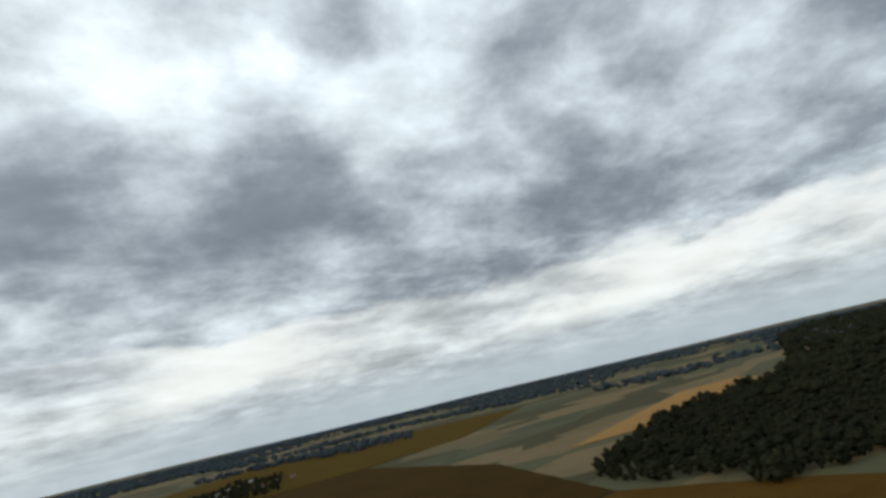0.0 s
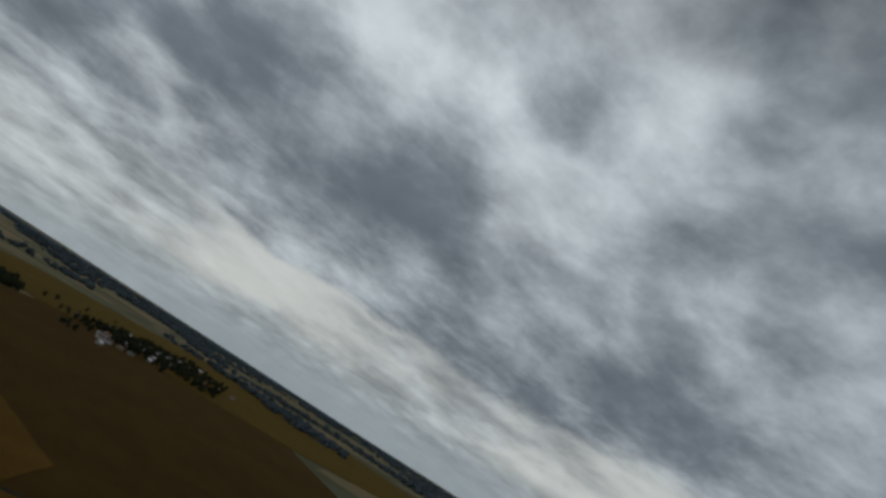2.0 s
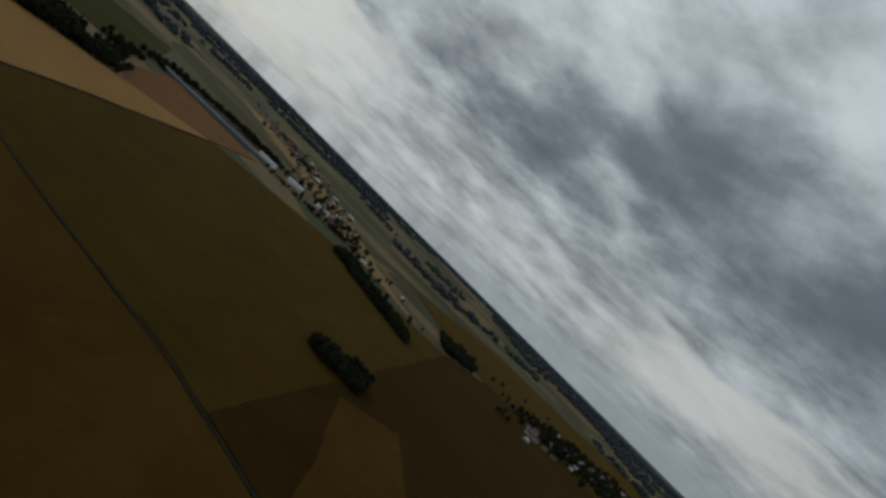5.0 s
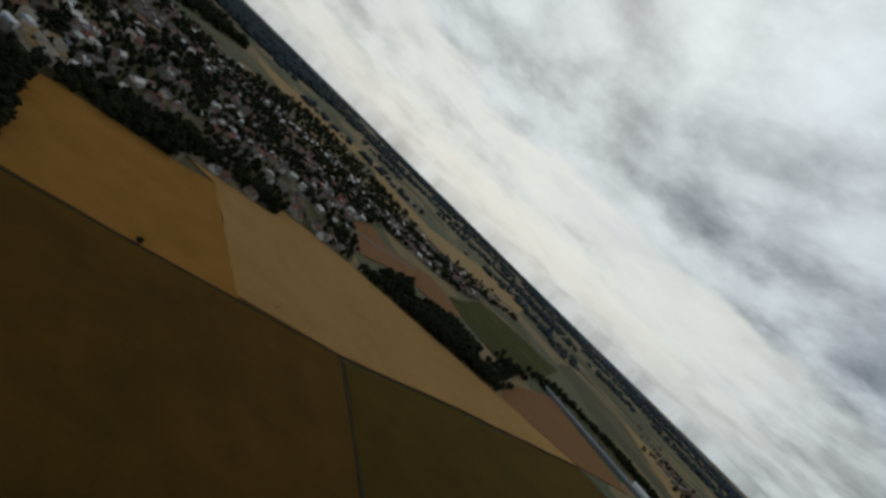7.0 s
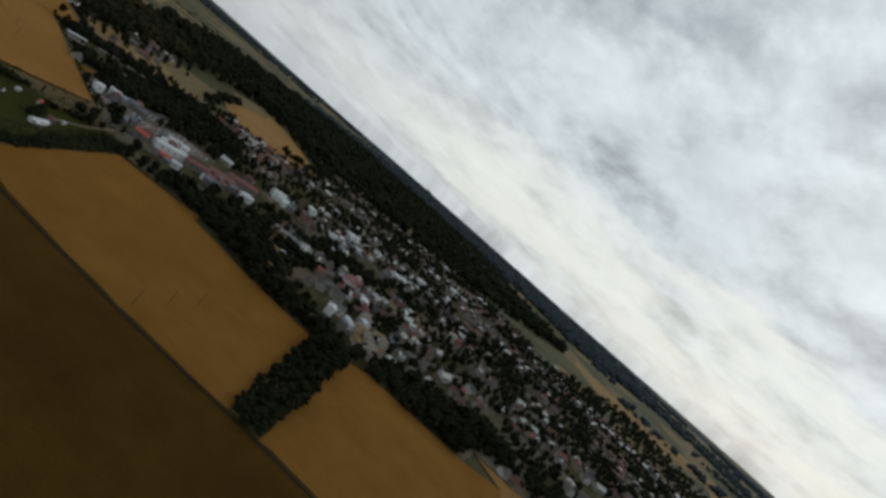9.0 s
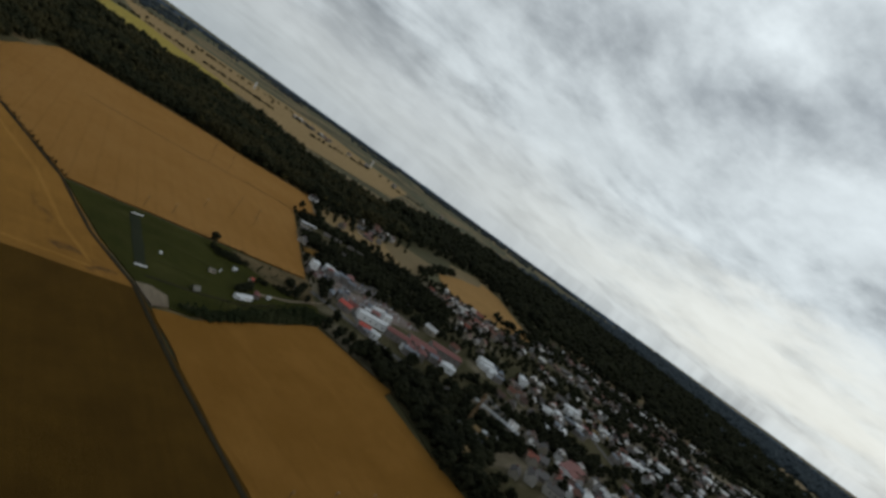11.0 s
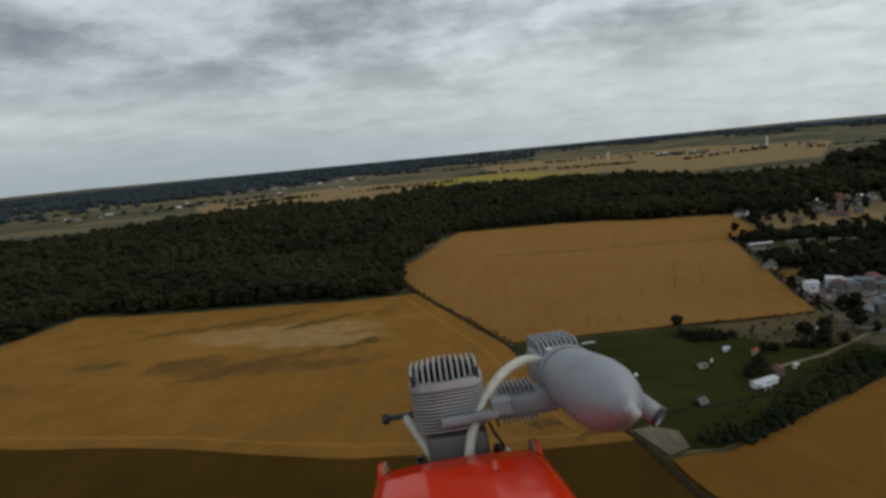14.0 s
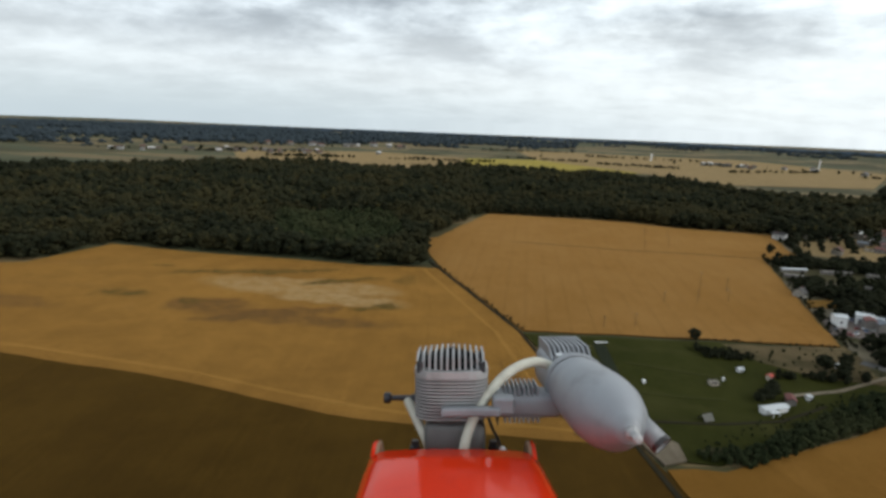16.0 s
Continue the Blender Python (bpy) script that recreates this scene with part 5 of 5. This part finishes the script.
M_SILICONE = plain("milky_silicone_tube", (0.62, 0.60, 0.50), 0.35, 0, 0.25, 120.0, 0.5)
# near-black colour stands in for shade between head fins and inside the outlet
M_SOOT_SHADE = plain("soot", (0.006, 0.006, 0.007), 1.0, 0, 0.2, 90.0, 0.0)
M_PLY = plain("oil_stained_plywood", (0.32, 0.19, 0.12), 0.7, 0, 0.4, 90.0)

aircraft = tagged(new("model_aircraft"), "red radio-controlled model aircraft nose with an open two-stroke engine", "model aircraft")


def lathe(bm, axis_a, axis_b, profile, segments=40):
    """A turned body between two places: profile rows of how far along (0 to 1) and radius."""
    a, b = Vector(axis_a), Vector(axis_b)
    turn = (b - a).to_track_quat("Z", "Y").to_matrix()
    rings = []
    for f, r in profile:
        mid = a.lerp(b, f)
        rings.append([bm.verts.new(mid + turn @ Vector((r * math.cos(2 * math.pi * k / segments), r * math.sin(2 * math.pi * k / segments), 0))) for k in range(segments)])
    for p, q in zip(rings, rings[1:]):
        for k in range(segments):
            bm.faces.new((p[k], p[(k + 1) % segments], q[(k + 1) % segments], q[k]))
    bm.faces.new(rings[0][::-1])
    bm.faces.new(rings[-1])
    bmesh.ops.recalc_face_normals(bm, faces=bm.faces[:])
    return bm


def hose(bm, places, radius, segments=14):
    """A bent tube through a few places, smoothed."""
    pts = [Vector(p) for p in places]
    for _ in range(3):
        pts = [pts[0]] + [q for a, b in zip(pts, pts[1:]) for q in (a.lerp(b, 0.25), a.lerp(b, 0.75))] + [pts[-1]]
    rings = []
    side = Vector((0, 0, 1))
    for i, p in enumerate(pts):
        d = (pts[min(i + 1, len(pts) - 1)] - pts[max(i - 1, 0)]).normalized()
        u = d.cross(side).normalized()
        v = d.cross(u)
        rings.append([bm.verts.new(p + radius * (math.cos(2 * math.pi * k / segments) * u + math.sin(2 * math.pi * k / segments) * v)) for k in range(segments)])
    for p, q in zip(rings, rings[1:]):
        for k in range(segments):
            bm.faces.new((p[k], p[(k + 1) % segments], q[(k + 1) % segments], q[k]))
    bm.faces.new(rings[0][::-1])
    bm.faces.new(rings[-1])
    bmesh.ops.recalc_face_normals(bm, faces=bm.faces[:])
    return bm


def hood():
    """The red hood: a crowned top with round shoulders and straight flanks."""
    bm = bmesh.new()
    rows = []
    for z, mid, half, top in ((-0.302, 0.0056, 0.0438, -0.1108), (-0.300, 0.0056, 0.0452, -0.1085), (-0.285, 0.0062, 0.0456, -0.1085), (-0.255, 0.0075, 0.0462, -0.1092), (-0.22, 0.0085, 0.0468, -0.1100), (-0.16, 0.009, 0.048, -0.1112), (-0.08, 0.009, 0.049, -0.1125), (-0.02, 0.009, 0.049, -0.1135)):
        ring = []
        for k in range(21):
            a = -1 + 2 * k / 20
            x = mid + half * math.copysign(min(1.0, abs(a) * 1.12), a)
            over = max(0.0, abs(a) - 0.72) / 0.28
            y = top - 0.0022 * a * a - 0.010 * over ** 2.2
            if abs(a) > 0.93:
                x = mid + math.copysign(half + 0.0004, a)
                y = top - 0.012 - 0.055 * (abs(a) - 0.93) / 0.07
                x += math.copysign(0.010 * (abs(a) - 0.93) / 0.07, a)
            ring.append(bm.verts.new((x, y, z)))
        rows.append(ring)
    for p, q in zip(rows, rows[1:]):
        for k in range(20):
            bm.faces.new((p[k], p[k + 1], q[k + 1], q[k]))
    for ring in (rows[0], rows[-1]):
        bm.faces.new(ring)
    bm.faces.new([r[0] for r in rows] + [r[-1] for r in rows[::-1]])
    bmesh.ops.recalc_face_normals(bm, faces=bm.faces[:])
    part("hood", bm, M_HOOD, aircraft, "glossy red hood reflecting the sky", True)


hood()


def cheek(x0, x1, name_label):
    """A side of the engine bay, with a rounded top that falls off forwards: plywood inside, red skin outside."""
    outer = x0 if abs(x0) > abs(x1) else x1
    inner = x1 if outer == x0 else x0
    skin = outer + 0.0022 * (1 if inner > outer else -1)
    for name, a, b, mat in (("cheek", inner, skin, M_PLY), ("skin", skin, outer, M_HOOD)):
        bm = bmesh.new()
        outline = [(-0.299, -0.17), (-0.299, -0.114), (-0.302, -0.1100), (-0.308, -0.1082), (-0.315, -0.1092), (-0.324, -0.118), (-0.34, -0.134), (-0.40, -0.160), (-0.40, -0.17)]
        p = [bm.verts.new((a, y, z)) for z, y in outline]
        q = [bm.verts.new((b, y, z)) for z, y in outline]
        bm.faces.new(p)
        bm.faces.new(q)
        for i in range(len(p)):
            bm.faces.new((p[i], p[(i + 1) % len(p)], q[(i + 1) % len(p)], q[i]))
        bmesh.ops.recalc_face_normals(bm, faces=bm.faces[:])
        bmesh.ops.bevel(bm, geom=[e for e in bm.edges], offset=0.0004, segments=1, affect="EDGES")
        part(name, bm, mat, aircraft, name_label if name == "cheek" else "")


cheek(-0.0390, -0.0348, "oil-stained plywood cheek of the engine bay")
cheek(0.0505, 0.0462, "oil-stained plywood cheek of the engine bay")

# the engine: crankcase, cylinder with level fins, head with upright fins
engine = part("engine", box(bmesh.new(), -0.0112, -0.165, -0.354, 0.0240, -0.1005, -0.318, 0.004), M_OILY, aircraft, "two-stroke engine with an oily dark crankcase", True)


def plate(bm, x0, x1, y0, y1, z0, z1, r):
    """A thin level plate with round corners."""
    pts = []
    for cx, cz, a0 in ((x1 - r, z1 - r, 0), (x0 + r, z1 - r, 90), (x0 + r, z0 + r, 180), (x1 - r, z0 + r, 270)):
        for k in range(5):
            a = radians(a0 + 22.5 * k)
            pts.append((cx + r * math.cos(a), cz + r * math.sin(a)))
    low = [bm.verts.new((x, y0, z)) for x, z in pts]
    top = [bm.verts.new((x, y1, z)) for x, z in pts]
    bm.faces.new(low)
    bm.faces.new(top)
    for i in range(len(pts)):
        bm.faces.new((low[i], low[(i + 1) % len(pts)], top[(i + 1) % len(pts)], top[i]))
    bmesh.ops.recalc_face_normals(bm, faces=bm.faces[:])
    return bm


part("cylinder", lathe(bmesh.new(), (0.0046, -0.103, -0.336), (0.0046, -0.071, -0.336), [(0, 0.0168), (1, 0.0168)]), M_OILY, engine, "", True)
for i in range(13):
    y = -0.0985 + 0.0019 * i
    part("cylinder_fin", plate(bmesh.new(), -0.0168, 0.0260, y, y + 0.0009, -0.356, -0.316, 0.012), M_ALLOY, engine)
part("head", plate(bmesh.new(), -0.0170, 0.0262, -0.0744, -0.0705, -0.357, -0.315, 0.012), M_ALLOY, engine, "pale cast cylinder head with upright fins")


def head_fin(i):
    bm = bmesh.new()
    x = -0.0148 + 0.00345 * i
    edge = abs(i - 5.5) / 5.5
    z0, z1, top = -0.355 + 0.004 * edge, -0.317 - 0.004 * edge, -0.0605 - 0.0012 * edge ** 2
    outline = [(z0, -0.0708), (z0, top - 0.003), (z0 + 0.003, top), (z1 - 0.003, top), (z1, top - 0.003), (z1, -0.0708)]
    p = [bm.verts.new((x - 0.0006, y, z)) for z, y in outline]
    q = [bm.verts.new((x + 0.0006, y, z)) for z, y in outline]
    bm.faces.new(p)
    bm.faces.new(q)
    for k in range(6):
        bm.faces.new((p[k], p[(k + 1) % 6], q[(k + 1) % 6], q[k]))
    bmesh.ops.recalc_face_normals(bm, faces=bm.faces[:])
    part("head_fin", bm, M_ALLOY, engine)


# the black of this dome paints shade into the fin gaps
part("head_dome", lathe(bmesh.new(), (0.0046, -0.071, -0.336), (0.0046, -0.0622, -0.336), [(0, 0.0175), (0.5, 0.0165), (0.85, 0.0135), (1, 0.009)], 28), M_SOOT_SHADE, engine, "near-black dome standing in for shade between the head fins", True)
for i in range(12):
    head_fin(i)
part("glow_plug", lathe(bmesh.new(), (0.0046, -0.072, -0.336), (0.0046, -0.0600, -0.336), [(0, 0.004), (0.5, 0.004), (0.55, 0.0025), (1, 0.002)], 12), M_STEEL, engine)
for x, z in ((-0.0135, -0.320), (0.0225, -0.320), (-0.0135, -0.352), (0.0225, -0.352)):
    part("head_bolt", lathe(bmesh.new(), (x, -0.0715, z), (x, -0.0655, z), [(0, 0.0018), (1, 0.0018)], 8), M_STEEL, engine)
# strap and finned manifold out to the muffler
part("strap", box(bmesh.new(), -0.0012, -0.0942, -0.316, 0.0320, -0.0895, -0.309, 0.0012), M_SATIN, engine, "pale exhaust strap across the cylinder")
part("strap_block", box(bmesh.new(), 0.0280, -0.0938, -0.3225, 0.0402, -0.0842, -0.311, 0.0016), M_SATIN, engine, "square end of the exhaust strap")
part("manifold", box(bmesh.new(), 0.0290, -0.0990, -0.346, 0.0690, -0.0855, -0.322, 0.0035), M_SATIN, engine, "cast exhaust manifold with short fins", True)
for i in range(8):
    x = 0.0352 + 0.0027 * i
    part("manifold_fin", box(bmesh.new(), x, -0.1018, -0.345, x + 0.0011, -0.0810, -0.323, 0.0003), M_SATIN, engine)
part("clamp_ring", box(bmesh.new(), 0.0308, -0.1022, -0.347, 0.0316, -0.0855, -0.3205, 0.0003), M_STEEL, engine)
# needle valve on the far side, throttle arm and mounting bolts
valve = part("needle_valve", lathe(bmesh.new(), (-0.012, -0.0922, -0.342), (-0.0345, -0.0922, -0.342), [(0, 0.0026), (0.35, 0.0026), (0.36, 0.0017), (0.9, 0.0017), (1, 0.0015)], 12), M_STEEL, engine, "dark steel needle valve")
part("knob", lathe(bmesh.new(), (-0.0330, -0.0922, -0.342), (-0.0372, -0.0922, -0.342), [(0, 0.0028), (0.15, 0.0034), (0.85, 0.0034), (1, 0.0028)], 14), M_STEEL, valve)
part("throttle_rod", hose(bmesh.new(), [(0.0265, -0.102, -0.335), (0.029, -0.109, -0.333), (0.0325, -0.113, -0.325), (0.0335, -0.125, -0.318)], 0.0009, 8), M_STEEL, engine, "", True)
for x in (-0.0165, 0.0285):
    part("mount_bolt", lathe(bmesh.new(), (x, -0.125, -0.322), (x, -0.1115, -0.322), [(0, 0.0032), (0.75, 0.0032), (0.8, 0.0022), (1, 0.0022)], 10), M_STEEL, engine)
part("clevis", lathe(bmesh.new(), (0.0335, -0.122, -0.315), (0.0335, -0.1125, -0.315), [(0, 0.0022), (0.8, 0.0022), (1, 0.0012)], 10), M_WHITE, engine, "small white clevis")

# the muffler along the nose's right side
FRONT, BACK = (0.0765, -0.0835, -0.392), (0.0820, -0.0796, -0.240)
muffler = part("muffler", lathe(bmesh.new(), FRONT, BACK, [(0, 0.010), (0.02, 0.0135), (0.05, 0.0155), (0.30, 0.0162), (0.35, 0.0164), (0.36, 0.0182), (0.375, 0.0186), (0.405, 0.0186), (0.42, 0.0174), (0.55, 0.0181), (0.66, 0.0183), (0.74, 0.0182), (0.81, 0.0172), (0.88, 0.0146), (0.93, 0.0108), (0.965, 0.0070), (1, 0.0050)], 64), M_SATIN, aircraft, "satin grey cast muffler with a tapered rear cone", True)
SEAM_A, SEAM_B = Vector(FRONT).lerp(Vector(BACK), 0.372), Vector(FRONT).lerp(Vector(BACK), 0.408)
part("seam_ring", lathe(bmesh.new(), SEAM_A, SEAM_B, [(0, 0.0182), (0.1, 0.0187), (0.9, 0.0187), (1, 0.0182)], 64), M_SATIN, muffler, "turned joint ring of the muffler")
part("gasket", lathe(bmesh.new(), SEAM_B, Vector(FRONT).lerp(Vector(BACK), 0.415), [(0, 0.0180), (1, 0.0180)], 64), M_OILY, muffler)
part("muffler_shoulder", box(bmesh.new(), 0.063, -0.0830, -0.392, 0.091, -0.0690, -0.345, 0.0045), M_SATIN, muffler, "", True)
for i in range(9):
    x = 0.0660 + 0.0030 * i
    bm = bmesh.new()
    outline = [(-0.398, -0.076), (-0.398, -0.0650), (-0.394, -0.0625), (-0.356, -0.0630), (-0.345, -0.0690), (-0.342, -0.076)]
    p = [bm.verts.new((x, y, z)) for z, y in outline]
    q = [bm.verts.new((x + 0.0012, y, z)) for z, y in outline]
    bm.faces.new(p)
    bm.faces.new(q)
    for k in range(6):
        bm.faces.new((p[k], p[(k + 1) % 6], q[(k + 1) % 6], q[k]))
    bmesh.ops.recalc_face_normals(bm, faces=bm.faces[:])
    part("muffler_fin", bm, M_SATIN, muffler)
# the outlet: a hollow stub
bm = bmesh.new()
tip_a, tip_b = Vector((0.0880, -0.0775, -0.262)), Vector((0.0992, -0.0890, -0.250))
lathe(bm, tip_a, tip_b, [(0, 0.0048), (1, 0.0048), (1.0, 0.0040), (0.3, 0.0038)], 24)
part("outlet", bm, M_SATIN, muffler, "hollow outlet stub of the muffler", True)
# a black disc paints the shaded inside of the tube
part("soot", lathe(bmesh.new(), tip_a.lerp(tip_b, 0.86), tip_a.lerp(tip_b, 0.90), [(0, 0.0034), (1, 0.0034)], 20), M_SOOT_SHADE, muffler)
part("rim", lathe(bmesh.new(), tip_a.lerp(tip_b, 0.90), tip_a.lerp(tip_b, 1.01), [(0, 0.0050), (1, 0.0050), (1.0, 0.0042), (0.2, 0.0040)], 24), M_STEEL, muffler, "dark steel rim of the outlet")
part("nut", lathe(bmesh.new(), (0.0819, -0.0794, -0.243), (0.0826, -0.0800, -0.231), [(0, 0.0040), (0.18, 0.0040), (0.2, 0.0030), (0.5, 0.0030), (0.55, 0.0020), (0.95, 0.0022), (1, 0.001)], 12), M_ALLOY, muffler, "bright end nut of the muffler")
part("nipple", lathe(bmesh.new(), (0.0705, -0.0655, -0.342), (0.0722, -0.0760, -0.345), [(0, 0.0020), (1, 0.0026)], 12), M_CHROME, muffler)
part("fuel_tube", hose(bmesh.new(), [(0.0712, -0.0752, -0.342), (0.0640, -0.0722, -0.342), (0.0560, -0.0690, -0.340), (0.0430, -0.0715, -0.334), (0.0300, -0.0800, -0.326), (0.0190, -0.0930, -0.318), (0.0128, -0.1060, -0.312), (0.0104, -0.1180, -0.309), (0.0100, -0.135, -0.306)], 0.0029), M_SILICONE, aircraft, "milky silicone pressure tube", True)
part("fuel_tube", hose(bmesh.new(), [(-0.0225, -0.0935, -0.342), (-0.0200, -0.0970, -0.338), (-0.0150, -0.1050, -0.332), (-0.0090, -0.1140, -0.324), (-0.0050, -0.1260, -0.316), (-0.004, -0.14, -0.312)], 0.0029), M_SILICONE, aircraft, "milky silicone fuel tube", True)
# firewall and tray inside the bay
part("firewall", box(bmesh.new(), -0.0310, -0.170, -0.303, 0.0405, -0.124, -0.300, 0.0006), M_PLY, aircraft)
part("bay_floor", box(bmesh.new(), -0.0390, -0.172, -0.402, 0.0505, -0.168, -0.020, 0.0008), M_HOOD, aircraft)
aircraft.matrix_basis = NOSE
